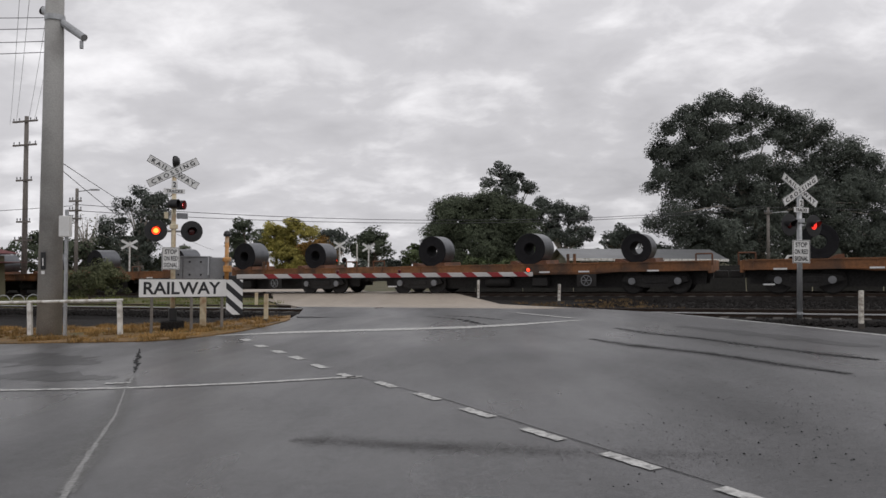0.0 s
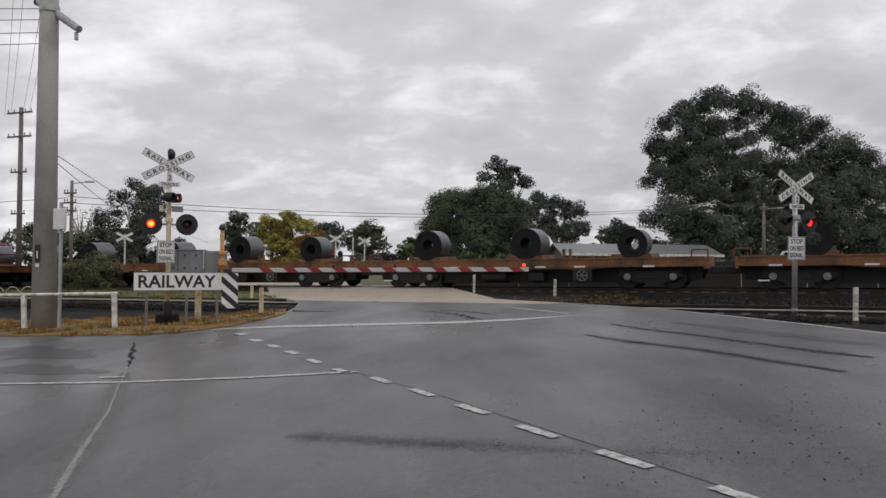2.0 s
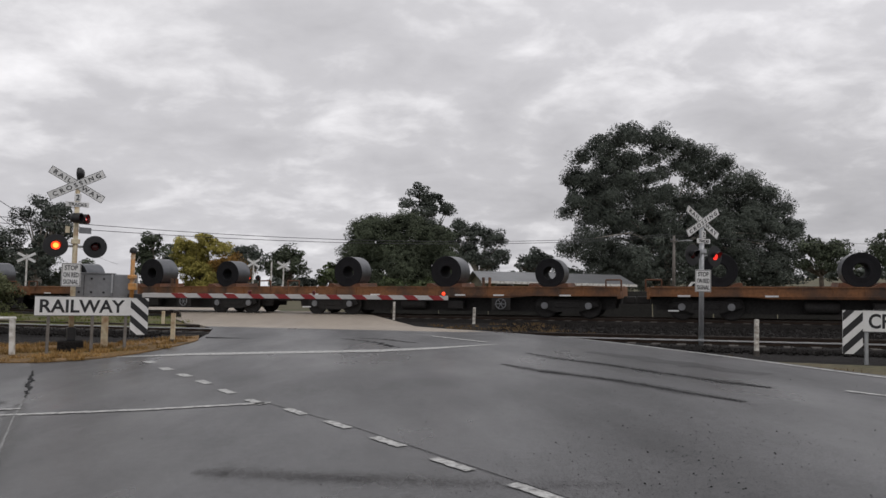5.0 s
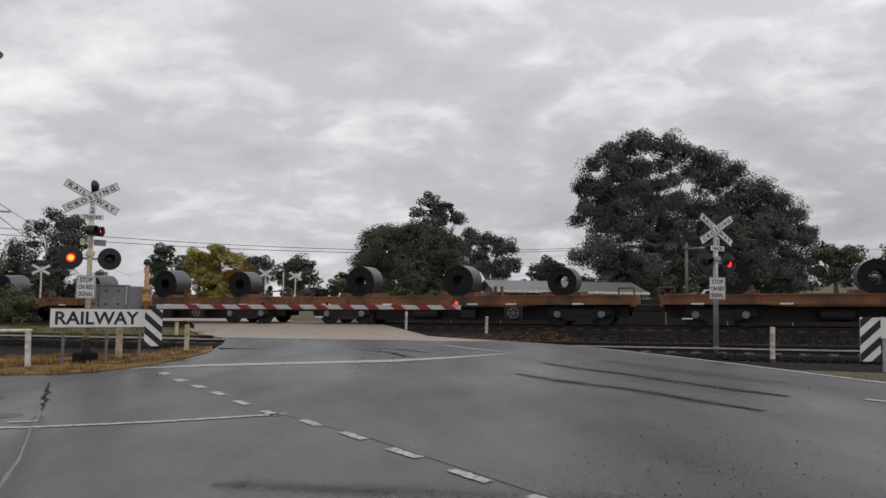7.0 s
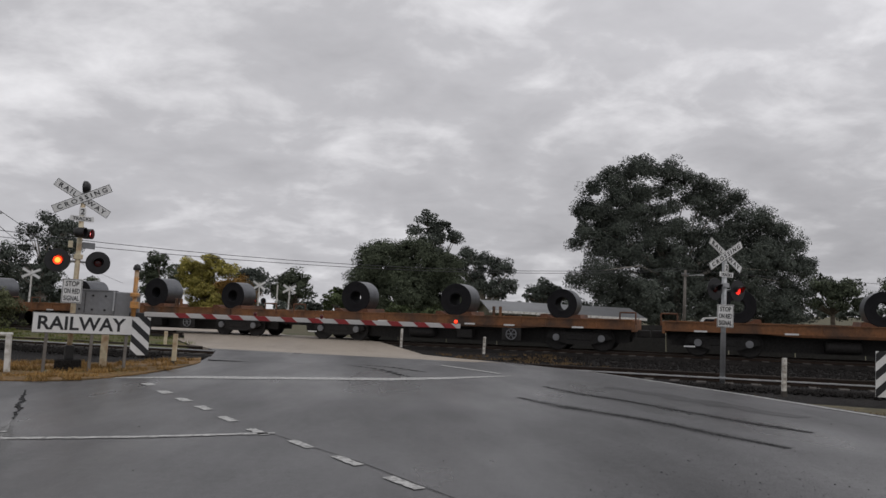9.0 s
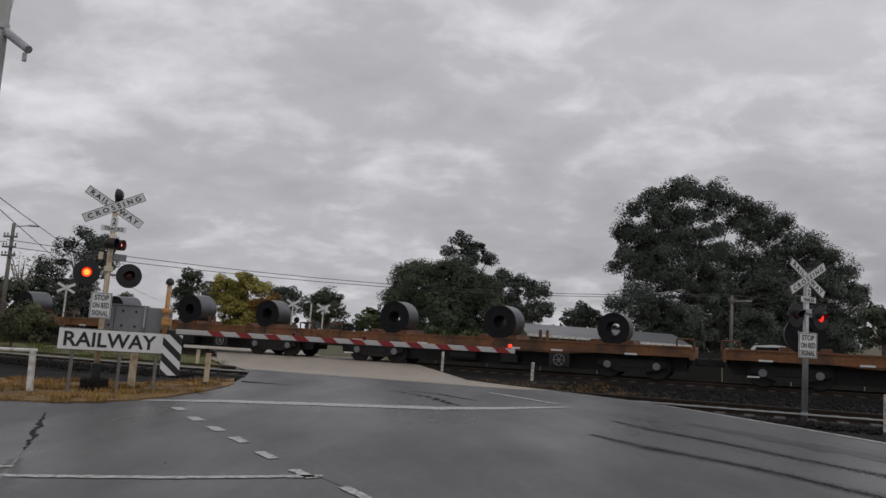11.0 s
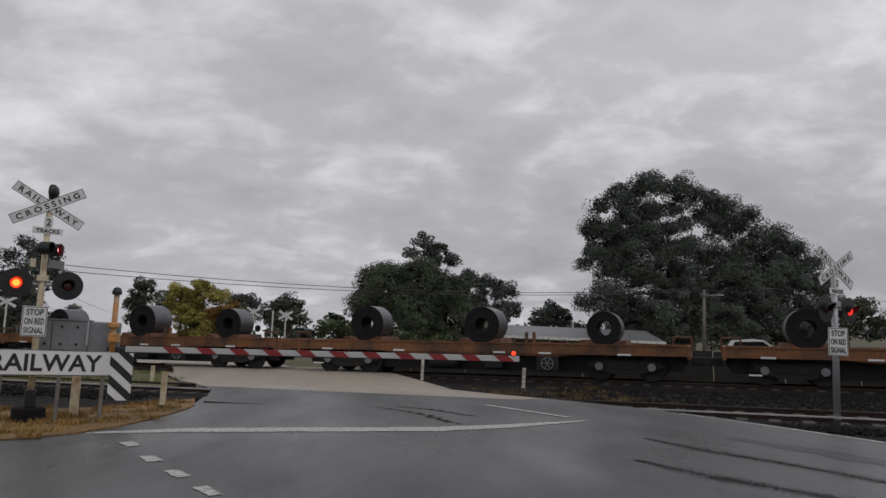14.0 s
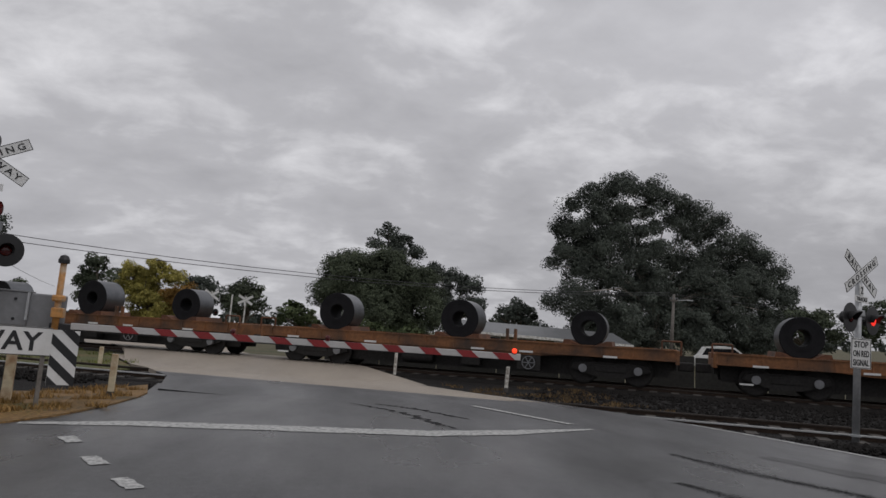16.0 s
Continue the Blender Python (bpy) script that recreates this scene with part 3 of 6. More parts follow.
def pebbles(name, spots, label, material, seed):
    """Grit and small stones lying on the asphalt."""
    rng = random.Random(seed)
    verts, faces = [], []
    for cx, cy, r, n in spots:
        for _ in range(n):
            x, y, q = cx + rng.gauss(0, r), cy + rng.gauss(0, r), rng.uniform(0.002, 0.0045 + 0.0075 * rng.random() ** 3)
            if not in_poly(x, y, ROAD_EDGE):
                continue
            o = len(verts)
            verts += [(x - q, y, 0.002), (x + q * 0.5, y + q, 0.002), (x + q, y - q * 0.7, 0.002), (x, y, q * 1.2)]
            faces += [(o, o + 1, o + 3), (o + 1, o + 2, o + 3), (o + 2, o, o + 3)]
    me = bpy.data.meshes.new(name)
    me.from_pydata(verts, [], faces)
    me.materials.append(material)
    tagged(new(name, me), label, "gravel", "", "stuff")


def flecks(name, pts, width, count, r0, r1, z, material, label, seed):
    """A soft-edged stain made of countless flat specks along a line."""
    rng = np.random.default_rng(seed)
    P = np.array(pts, float)
    f = (len(P) - 1) * (rng.beta(1.9, 1.9, count) if name == "oil_stain" else rng.uniform(0, 1, count))
    i = np.minimum(f.astype(int), len(P) - 2)
    c = P[i] + (P[i + 1] - P[i]) * (f - i)[:, None]
    d = P[i + 1] - P[i]
    n = np.stack([-d[:, 1], d[:, 0]], 1) / np.linalg.norm(d, axis=1)[:, None]
    ends = np.clip(np.minimum(f, len(P) - 1 - f) * 1.5, 0.45, 1)
    c = c + n * (rng.normal(0, 1, count) * width * ends)[:, None]
    r = rng.uniform(r0, r1, count)
    a = rng.uniform(0, 2 * np.pi, count)
    V = np.empty((count, 3, 3))
    for k in range(3):
        t = a + k * 2.094 + rng.uniform(-0.4, 0.4, count)
        V[:, k, 0], V[:, k, 1] = c[:, 0] + np.cos(t) * r, c[:, 1] + np.sin(t) * r
    V[:, :, 2] = (z + rng.uniform(0, 0.002, count))[:, None]
    me = bpy.data.meshes.new(name)
    me.from_pydata(V.reshape(-1, 3).tolist(), [], np.arange(count * 3).reshape(-1, 3).tolist())
    me.materials.append(material)
    tagged(new(name, me), label, "road stain", "", "stuff")


flecks("leaf_litter", [(-14, 17.3), (-11, 16.6), (-8, 16.0), (-6.3, 15.9), (-5.5, 17.0), (-5.1, 18.9)], 0.42, 6000, 0.012, 0.04, 0.032, STRAW, "brown leaf litter on the verge", 57)
flecks("leaf_litter", [(-14, 18.2), (-11, 17.9), (-8, 17.7), (-6.3, 17.3), (-5.5, 18.0)], 0.5, 3500, 0.012, 0.04, 0.032, GREENGRASS, "flattened green grass on the verge", 58)
flecks("oil_stain", [(-0.7, 4.2), (-0.33, 4.12), (0.28, 3.88), (0.9, 3.7), (1.8, 3.42), (3.0, 3.2)], 0.11, 12000, 0.002, 0.006, 0.003, OILED, "dark gritty streak across the asphalt", 51)
flecks("crack_halo", [(-4.1, 8.6), (-3.66, 7.45), (-2.95, 5.67), (-2.43, 4.15), (-1.93, 2.76)], 0.08, 30000, 0.002, 0.009, 0.003, PATCHFILL, "pale worn halo along the sealed crack", 52)
flecks("tar_specks", [(4.2, 13.9), (4.55, 12.55), (5.1, 11.4), (5.6, 9.95), (6.1, 8.6), (6.5, 7.8)], 0.08, 7000, 0.004, 0.014, 0.004, TAR, "dark specks beside the tar streak", 53)
flecks("tar_specks", [(3.3, 11.85), (3.75, 10.6), (4.1, 10.0), (4.7, 8.95), (5.1, 7.8), (5.55, 6.7)], 0.09, 7000, 0.004, 0.014, 0.004, TAR, "dark specks beside the tar streak", 54)
flecks("road_grit", [(2.2, 3.0), (3.4, 3.8), (4.6, 5.2), (5.6, 6.6)], 0.55, 7000, 0.002, 0.007, 0.003, OILED, "fine dark grit along the wheel track", 55)
path_ribbon("road_seam", [(4.5, -1.3), (2.75, 2.1), (0.6, 6.05), (-0.65, 8.0)], [0.014, 0.014, 0.012, 0.008], 0.005, TAR, "thin dark joint along the lane dashes", 56)
pebbles("road_grit", [(4.0, 4.6, 0.9, 320), (3.4, 3.4, 0.7, 240), (5.0, 6.0, 1.0, 140), (2.2, 2.8, 0.8, 160), (0.0, 12, 4, 60), (-1, 5, 2, 60), (3, 9, 2, 60)], "dark grit scattered over the asphalt", TAR, 31)
pebbles("road_grit", [(3.2, 3.8, 1.4, 60), (0.5, 10, 4, 60), (-5.2, 13.2, 0.7, 80), (6.8, 13.0, 0.8, 60)], "pale grit and leaf scraps on the asphalt", PATCHFILL, 32)


# ---- railway tracks ----
def stones(name, u0, u1, v0, v1, z, count, seed, parent_label):
    """Loose ballast stones as small faceted lumps in one mesh."""
    rng = np.random.default_rng(seed)
    base = np.array([(1, 0, 0), (-1, 0, 0), (0, 1, 0), (0, -1, 0), (0, 0, 1), (0, 0, -1)], float)
    faces = np.array([(0, 2, 4), (2, 1, 4), (1, 3, 4), (3, 0, 4), (2, 0, 5), (1, 2, 5), (3, 1, 5), (0, 3, 5)])
    c = np.stack([rng.uniform(u0, u1, count), rng.uniform(v0, v1, count), z + rng.uniform(-0.02, 0.03, count)], 1)
    s = rng.uniform(0.03, 0.07, (count, 1, 1)) * rng.uniform(0.6, 1.3, (count, 6, 1))
    V = c[:, None, :] + base[None] * s + rng.normal(0, 0.008, (count, 6, 3))
    F = faces[None] + (np.arange(count) * 6)[:, None, None]
    me = bpy.data.meshes.new(name)
    me.from_pydata(V.reshape(-1, 3).tolist(), [], F.reshape(-1, 3).tolist())
    me.materials.append(BALLAST)
    ob = tagged(new(name, me), parent_label, "ballast", "", "stuff")
    ob.matrix_world = TRACK
    return ob


RAIL = [(-0.07, 0), (0.07, 0), (0.07, 0.012), (0.012, 0.03), (0.012, 0.11), (0.036, 0.12), (0.036, 0.15), (-0.036, 0.15), (-0.036, 0.12), (-0.012, 0.11), (-0.012, 0.03), (-0.07, 0.012)]


def rail_mesh(u0, u1, v, z):
    bm = bmesh.new()
    a = [bm.verts.new((u0, v + y, z + h)) for y, h in RAIL]
    b = [bm.verts.new((u1, v + y, z + h)) for y, h in RAIL]
    n = len(RAIL)
    for k in range(n):
        f = bm.faces.new((a[k], b[k], b[(k + 1) % n], a[(k + 1) % n]))
        f.material_index = 1 if k in (5, 6, 7) else 0
    bmesh.ops.recalc_face_normals(bm, faces=bm.faces[:])
    return bm


def railway(name, v, z, spans, label):
    t = thing(name, TRACK, label, "railway track", "railway tracks")
    for k in (0, 1):
        part("rail", rail_mesh(-160, 140, v + 1.6 * k, z - 0.15), [RAILSTEEL, RAILTOP if k == 0 and v < 1 else RAILDARK], t, "rusty rail with a bright worn head" if k == 0 and v < 1 else "rusty rail with its head coloured dark")
    for u0, u1 in spans:
        bm = bmesh.new()
        cs = [(v - 1.6, z - 0.5), (v - 0.75, z - 0.12), (v + 2.35, z - 0.12), (v + 3.2, z - 0.5)]
        a = [bm.verts.new((u0, y, h)) for y, h in cs]
        b = [bm.verts.new((u1, y, h)) for y, h in cs]
        for i in range(4):
            bm.faces.new((a[i], b[i], b[(i + 1) % 4], a[(i + 1) % 4]))
        bm.faces.new(a)
        bm.faces.new(b)
        bmesh.ops.recalc_face_normals(bm, faces=bm.faces[:])
        part("ballast_bed", bm, BALLAST, t, "dark stone ballast")
        sl = bmesh.new()
        add_box(sl, (0, v + 0.8, z - 0.165), (0.24, 2.7, 0.12))
        first = None
        k = u0 + 0.4
        while k < u1:
            if abs(k) < 45:
                if first is None:
                    first = part("sleeper", sl, SLEEPER, t)
                    first.location.x = k
                else:
                    ob = new("sleeper", first.data)
                    ob.parent = t
                    ob.location.x = k
            k += 0.68
    return t


railway("near_track", 0.0, 0.10, [(-160, 140)], "empty broad gauge railway track set into the road")
railway("far_track", 8.6, 0.22, [(-160, 140)], "railway track under the goods train")


def crossing_hump(name, u0, u1, cs, material, label):
    """Road surface carried level over the rails."""
    bm = bmesh.new()
    a = [bm.verts.new(uv(u0[k], v, z)) for k, (v, z) in enumerate(cs)]
    b = [bm.verts.new(uv(u1[k], v, z)) for k, (v, z) in enumerate(cs)]
    c = [bm.verts.new(v.co - Vector((0, 0, 0.3))) for v in a]
    d = [bm.verts.new(v.co - Vector((0, 0, 0.3))) for v in b]
    for k in range(len(cs) - 1):
        bm.faces.new((a[k], b[k], b[k + 1], a[k + 1]))
        bm.faces.new((a[k], a[k + 1], c[k + 1], c[k]))
        bm.faces.new((b[k], d[k], d[k + 1], b[k + 1]))
    link_mesh(name, bm, material, None, label, "structure")


crossing_hump("crossing_surface", (-3.9, -5.3, -6.4), (8.6, 6.2, 4.9), ((-2.4, 0.004), (-0.2, 0.106), (0.8, 0.106)), ASPHALT, "asphalt carried over the near rails")
crossing_hump("crossing_surface", (-6.4, -7.5, -9.6), (4.9, 3.4, 1.3), ((0.8, 0.106), (1.8, 0.106), (3.6, 0.012)), ASPHALT_PALE, "pale road surface beyond the near rails")
crossing_hump("crossing_surface", (-10.6, -13.6, -16.4, -18.5), (0.4, -3.1, -6.0, -8.6), ((4.6, 0.012), (8.2, 0.226), (10.8, 0.226), (12.9, 0.008)), ASPHALT_PALE, "pale road surface carried over the far rails")
stones("ballast_stones", -30, -6.2, -2.6, 2.6, -0.05, 6500, 1, "loose dark ballast stones")
stones("ballast_stones", 6.3, 26, -1.7, 2.8, -0.07, 6500, 2, "loose dark ballast stones")
stones("ballast_stones", 3.6, 26, 2.6, 8.4, 0.0, 5200, 3, "loose dark ballast stones")


# ---- level crossing signals ----
def crossbuck(parent, z, spin, facing=0.0, size=1.45, plate=True, text=True, offset=-0.06):
    """Two crossed white boards with their lettering."""
    for k, (tilt, word) in enumerate(((29, "RAIL   WAY"), (-29, "CROSSING"))):
        m = pose(0, offset - 0.016 * k, z, 0, 0, facing) @ pose(0, 0, 0, 0, tilt, 0)
        board = part("board", add_box(bmesh.new(), (0, 0, 0), (size, 0.012, 0.205), m, 0.004), SIGNWHITE, parent, "white crossing board with black border")
        edge = bmesh.new()
        for s in (-1, 1):
            add_box(edge, (0, -0.008, s * 0.096), (size, 0.003, 0.010), m)
            add_box(edge, (s * (size / 2 - 0.005), -0.008, 0), (0.010, 0.003, 0.182), m)
        part("border", edge, SIGNBLACK, board)
        if text:
            lettering(word, 0.115, m @ pose(0, -0.007, 0), SIGNBLACK, board, size * 0.86, spacing=1.55 if k else 1.4)


def stop_sign(parent, x, y, z, facing):
    m = pose(x, y, z, 0, 0, facing)
    plate = part("sign_plate", box((0, 0, 0), (0.45, 0.01, 0.60), m, 0.004), SIGNWHITE, parent, "white sign plate reading STOP ON RED SIGNAL")
    rim = bmesh.new()
    for s in (-1, 1):
        add_box(rim, (0, -0.007, s * 0.282), (0.43, 0.003, 0.012), m)
        add_box(rim, (s * 0.208, -0.007, 0), (0.012, 0.003, 0.552), m)
    part("border", rim, SIGNBLACK, plate)
    for k, (word, w) in enumerate((("STOP", 0.30), ("ON RED", 0.35), ("SIGNAL", 0.35))):
        lettering(word, 0.125, m @ pose(0, -0.006, 0.18 - 0.18 * k), SIGNBLACK, plate, w)


def flasher(parent, x, z, y, lit, facing, radius=0.29, bright=True):
    """A round black backing board with a hooded red lens."""
    m = pose(0, 0, z, 0, 0, facing) @ pose(x, y, 0, 90, 0, 0)
    head = part("flasher_head", lathe([(0.001, 0.0), (radius * 0.98, 0.0), (radius, 0.006), (radius, 0.016), (0.12, 0.02), (0.12, -0.16), (0.05, -0.2), (0.001, -0.2)][:5] + [(0.001, 0.02)], 32, m), BLACK, parent, "round black backing board")
    part("lamp_body", lathe([(0.001, -0.2), (0.06, -0.2), (0.12, -0.14), (0.12, -0.002)], 20, m), BLACK, head)
    hood = bmesh.new()
    ring = []
    for k in range(17):
        a = radians(-20 + 220 * k / 16)
        c, s = math.cos(a), math.sin(a)
        d = 0.10 + 0.13 * max(0.0, s)
        ring.append([m @ Vector((r * c, r * s, h)) for r, h in ((0.125, 0.02), (0.125, d), (0.118, d), (0.118, 0.02))])
    vs = [[hood.verts.new(p) for p in row] for row in ring]
    for p, q in zip(vs, vs[1:]):
        for k in range(4):
            hood.faces.new((p[k], p[(k + 1) % 4], q[(k + 1) % 4], q[k]))
    part("hood", hood, BLACK, head, "curved black hood")
    part("lens", lathe([(0.105, 0.022), (0.085, 0.04), (0.045, 0.052), (0.001, 0.056)], 24, m), (LAMPRED if bright else LENSDIM) if lit else LENSOFF, head, "glowing red lens" if lit else "dark red lens", True)
    if lit and bright:
        part("bulb_glow", lathe([(0.068, 0.048), (0.04, 0.062), (0.001, 0.066)], 16, m), LAMPCORE, head, "bright orange centre of the lens", True)


def small_heads(parent, z, facing):
    """The pair of signal heads that face the side road."""
    for s, lit in ((-1, False), (1, True)):
        m = pose(0, 0, z, 0, 0, facing + 55) @ pose(s * 0.17, -0.12, 0, 90, 0, 0)
        head = part("side_head", lathe([(0.001, -0.16), (0.1, -0.16), (0.13, -0.1), (0.13, 0.1), (0.12, 0.1), (0.12, 0.0), (0.001, 0.0)], 20, m), BLACK, parent, "small hooded black signal head")
        part("lens", lathe([(0.1, 0.003), (0.06, 0.02), (0.001, 0.025)], 16, m), LENSDIM if lit else LENSOFF, head)
        if lit:
            part("bulb_glow", lathe([(0.045, 0.022), (0.03, 0.032), (0.001, 0.036)], 12, m), BULBWHITE, head, "bright white bulb glow")


def signal_mast(name, base, facing, stop_at, stop_facing, lit, label, post_mat, post_r, heads_z, buck_z, bell, side):
    t = thing(name, pose(*base, 0, LEAN, 0), label, "crossing signal", "crossing signals")
    part("post", rod((0, 0, -0.1), (0, 0, buck_z + 0.12), post_r, post_r * 0.9, 14), post_mat, t, "upright steel post with flaking paint", True)
    part("foot", lathe([(0.001, 0.0), (0.2, 0), (0.2, 0.05), (0.12, 0.12), (post_r, 0.2)] if bell else [(0.001, 0.0), (0.1, 0), (0.1, 0.04), (post_r, 0.05)], 16), BLACK if bell else post_mat, t, "dark cast post foot")
    if bell:
        part("cable_box", box((0, -0.02, 0.42), (0.2, 0.2, 0.34), pose(0, 0, 0, 0, 0, facing), 0.015), BLACK, t, "dark cable box round the post")
        part("footing", lathe([(0.001, -0.06), (0.31, -0.06), (0.30, 0.22), (0.27, 0.25), (0.001, 0.25)], 18), BALLAST, t, "dark round footing in the grass")
    crossbuck(t, buck_z, 0, facing)
    m = pose(0, 0, 0, 0, 0, facing)
    plate = part("number_plate", box((0, -0.06, buck_z - 0.33), (0.16, 0.01, 0.2), m, 0.004), SIGNWHITE, t, "small white plate with the figure 2")
    lettering("2", 0.14, m @ pose(0, -0.066, buck_z - 0.33), SIGNBLACK, plate)
    plate = part("tracks_plate", box((0, -0.06, buck_z - 0.51), (0.55, 0.01, 0.13), m, 0.004), SIGNWHITE, t, "white plate reading TRACKS")
    lettering("TRACKS", 0.08, m @ pose(0, -0.066, buck_z - 0.51), SIGNBLACK, plate, 0.42)
    part("cross_arm", add_rod(bmesh.new(), m @ Vector((-0.46, 0.05, heads_z)), m @ Vector((0.46, 0.05, heads_z)), 0.03), GALV, t)
    part("junction_box", box((0, -0.02, heads_z + 0.12), (0.2, 0.14, 0.12), m, 0.01), post_mat, t)
    for k, s in enumerate((-1, 1)):
        flasher(t, s * 0.46, heads_z, -0.06, lit[k], facing, 0.29, bell)
    if side:
        small_heads(t, heads_z + 0.72, facing)
        part("notice_plate", box((0.22, -0.05, heads_z + 0.42), (0.32, 0.02, 0.16), pose(0, 0, 0, 0, 0, facing + 20), 0.005), MACHINE, t, "small dark grey plate on the post")
        part("conduit_box", box((-0.2, -0.03, heads_z + 0.42), (0.1, 0.06, 0.17), m, 0.005), CREAM, t)
    stop_sign(t, stop_at[0], stop_at[1], stop_at[2], stop_facing)
    if bell:
        part("bell", lathe([(0.001, 0.0), (0.16, 0.0), (0.155, 0.06), (0.10, 0.12), (0.001, 0.14)], 20, pose(0, 0, buck_z + 0.30, 90, 0, facing + 62)), BLACK, t, "black warning bell on top", True)
        part("bell_bracket", add_box(bmesh.new(), (0, 0, buck_z + 0.2), (0.08, 0.08, 0.14), m), GALV, t)
    return t


signal_mast("crossing_signal", (-6.97, 17.45, 0.06), 29, (-0.02, -0.12, 1.93), 22, (True, False), "cream crossing signal post with crossbuck, bell and lit red lamp",
            CREAM, 0.065, 2.67, 4.26, True, True)
signal_mast("crossing_signal", (9.68, 17.2, -0.12), 27, (0, -0.1, 1.64), 0, (False, True), "crossing signal with white crossbuck and red lamp on a grey post",
            GALV, 0.07, 2.33, 3.24, False, False)


def far_signal(base, h, facing, lit):
    t = thing("far_crossing_signal", pose(*base, 0, LEAN, 0), "white crossing signal post on the far side of the tracks", "crossing signal", "crossing signals")
    part("post", rod((0, 0, 0), (0, 0, h), 0.06), WHITE, t)
    crossbuck(t, h - 0.25, 0, facing, 1.3, False, False)
    if lit:
        for k, s in enumerate((-1, 1)):
            flasher(t, s * 0.42, h - 1.5, -0.06, s < 0, facing, 0.26)
    return t


# ---- boom gate ----
BOOM_A, BOOM_B = Vector((-5.2, 17.55, 1.43)), Vector((2.75, 16.95, 1.2))


def boom_gate():
    t = thing("boom_gate", pose(0, 0, 0), "lowered red and white boom gate with grey drive housing", "boom gate")
    d = (BOOM_B - BOOM_A).normalized()
    rot = d.to_track_quat("X", "Z").to_matrix().to_4x4()
    m = Matrix.Translation(BOOM_A) @ rot
    n = (BOOM_B - BOOM_A).length
    pole_ = part("boom", box((n / 2, 0, 0), (n, 0.05, 0.115), m, 0.012), BOOMWHITE, t, "long white boom with slanted red stripes")
    k = 0.75
    while k < n - 0.4:
        bm = extrude_profile([(k, 0.0585), (k + 0.29, 0.0585), (k + 0.43, -0.0585), (k + 0.14, -0.0585)], -0.029, 0.029)
        bmesh.ops.transform(bm, matrix=m, verts=bm.verts[:])
        part("red_stripe", bm, BOOMRED, pole_)
        k += 0.67
    for x, on in ((n * 0.35, False), (n * 0.56, False), (n - 0.12, True)):
        lamp = part("boom_lamp", add_box(bmesh.new(), (x, 0, 0.1), (0.07, 0.07, 0.1), m, 0.01), BOOMRED, pole_, "small red lamp on the boom")
        part("lens", lathe([(0.045, 0), (0.03, 0.02), (0.001, 0.025)], 12, m @ pose(x, -0.036, 0.11, 90, 0, 0)), LAMPRED if on else LENSOFF, lamp)
    part("boom_cable", add_rod(bmesh.new(), m @ Vector((0.2, -0.01, -0.075)), m @ Vector((n * 0.75, -0.01, -0.062)), 0.008, None, 6), BLACK, t)
    hm = pose(-6.7, 18.3, 0.05, 0, LEAN, 12)
    part("drive_housing", add_box(bmesh.new(), (-0.05, 0, 1.66), (0.95, 0.42, 0.62), hm, 0.03), MACHINE, t, "grey steel drive housing")
    part("counterweight_plate", add_box(add_box(bmesh.new(), (0.72, -0.1, 1.6), (0.62, 0.16, 0.74), hm, 0.03), (1.0, -0.1, 1.25), (0.36, 0.12, 0.35), hm, 0.02), MACHINE, t, "grey counterweight plate")
    for x in (-0.4, -0.1, 0.2):
        for z in (1.48, 1.84):
            part("bolt", lathe([(0.001, 0.02), (0.025, 0.02), (0.03, 0.0)], 8, hm @ pose(x, -0.212, z, 90, 0, 0)), BLACK, t)
    part("cover_seam", add_box(bmesh.new(), (-0.28, -0.214, 1.66), (0.012, 0.008, 0.54), hm), BLACK, t)
    part("cover_lid", add_box(bmesh.new(), (-0.05, 0, 1.985), (1.0, 0.46, 0.03), hm, 0.008), MACHINE, t)
    part("lower_cover", add_box(bmesh.new(), (-0.42, 0.02, 1.22), (0.5, 0.36, 0.3), hm, 0.02), BLACK, t, "dark gearbox below the housing")
    part("mounting_strap", add_box(bmesh.new(), (0.41, -0.13, 1.72), (0.04, 0.3, 0.5), hm), GALV, t)
    part("pedestal", add_box(bmesh.new(), (0.25, 0, 0.7), (0.16, 0.16, 1.4), hm, 0.01), CREAM, t)
    part("pivot_bracket", add_box(bmesh.new(), (1.02, -0.3, 1.33), (0.4, 0.22, 0.26), hm, 0.02), BLACK, t, "dark pivot bracket")
    return t


boom_gate()


def striped_post(base, h):
    t = thing("height_post", pose(*base, 0, LEAN, 0), "flaking orange post with a dark cap beside the boom", "post")
    part("shaft", rod((0, 0, 1.2), (0, 0, h), 0.062, 0.055, 14), ORANGEPAINT, t, "", True)
    part("cap", lathe([(0.001, h + 0.12), (0.07, h + 0.09), (0.1, h + 0.02), (0.1, h - 0.04), (0.07, h - 0.05)], 14), BLACK, t, "dark cap")
    part("collar", lathe([(0.1, h - 0.75), (0.12, h - 0.72), (0.12, h - 0.66), (0.1, h - 0.63)], 14, None, True), ORANGEPAINT, t)
    part("clamp", box((0.03, -0.02, h - 0.95), (0.2, 0.2, 0.18), None, 0.02), ORANGEPAINT, t)


striped_post((-5.72, 18.12, 0.05), 2.56)


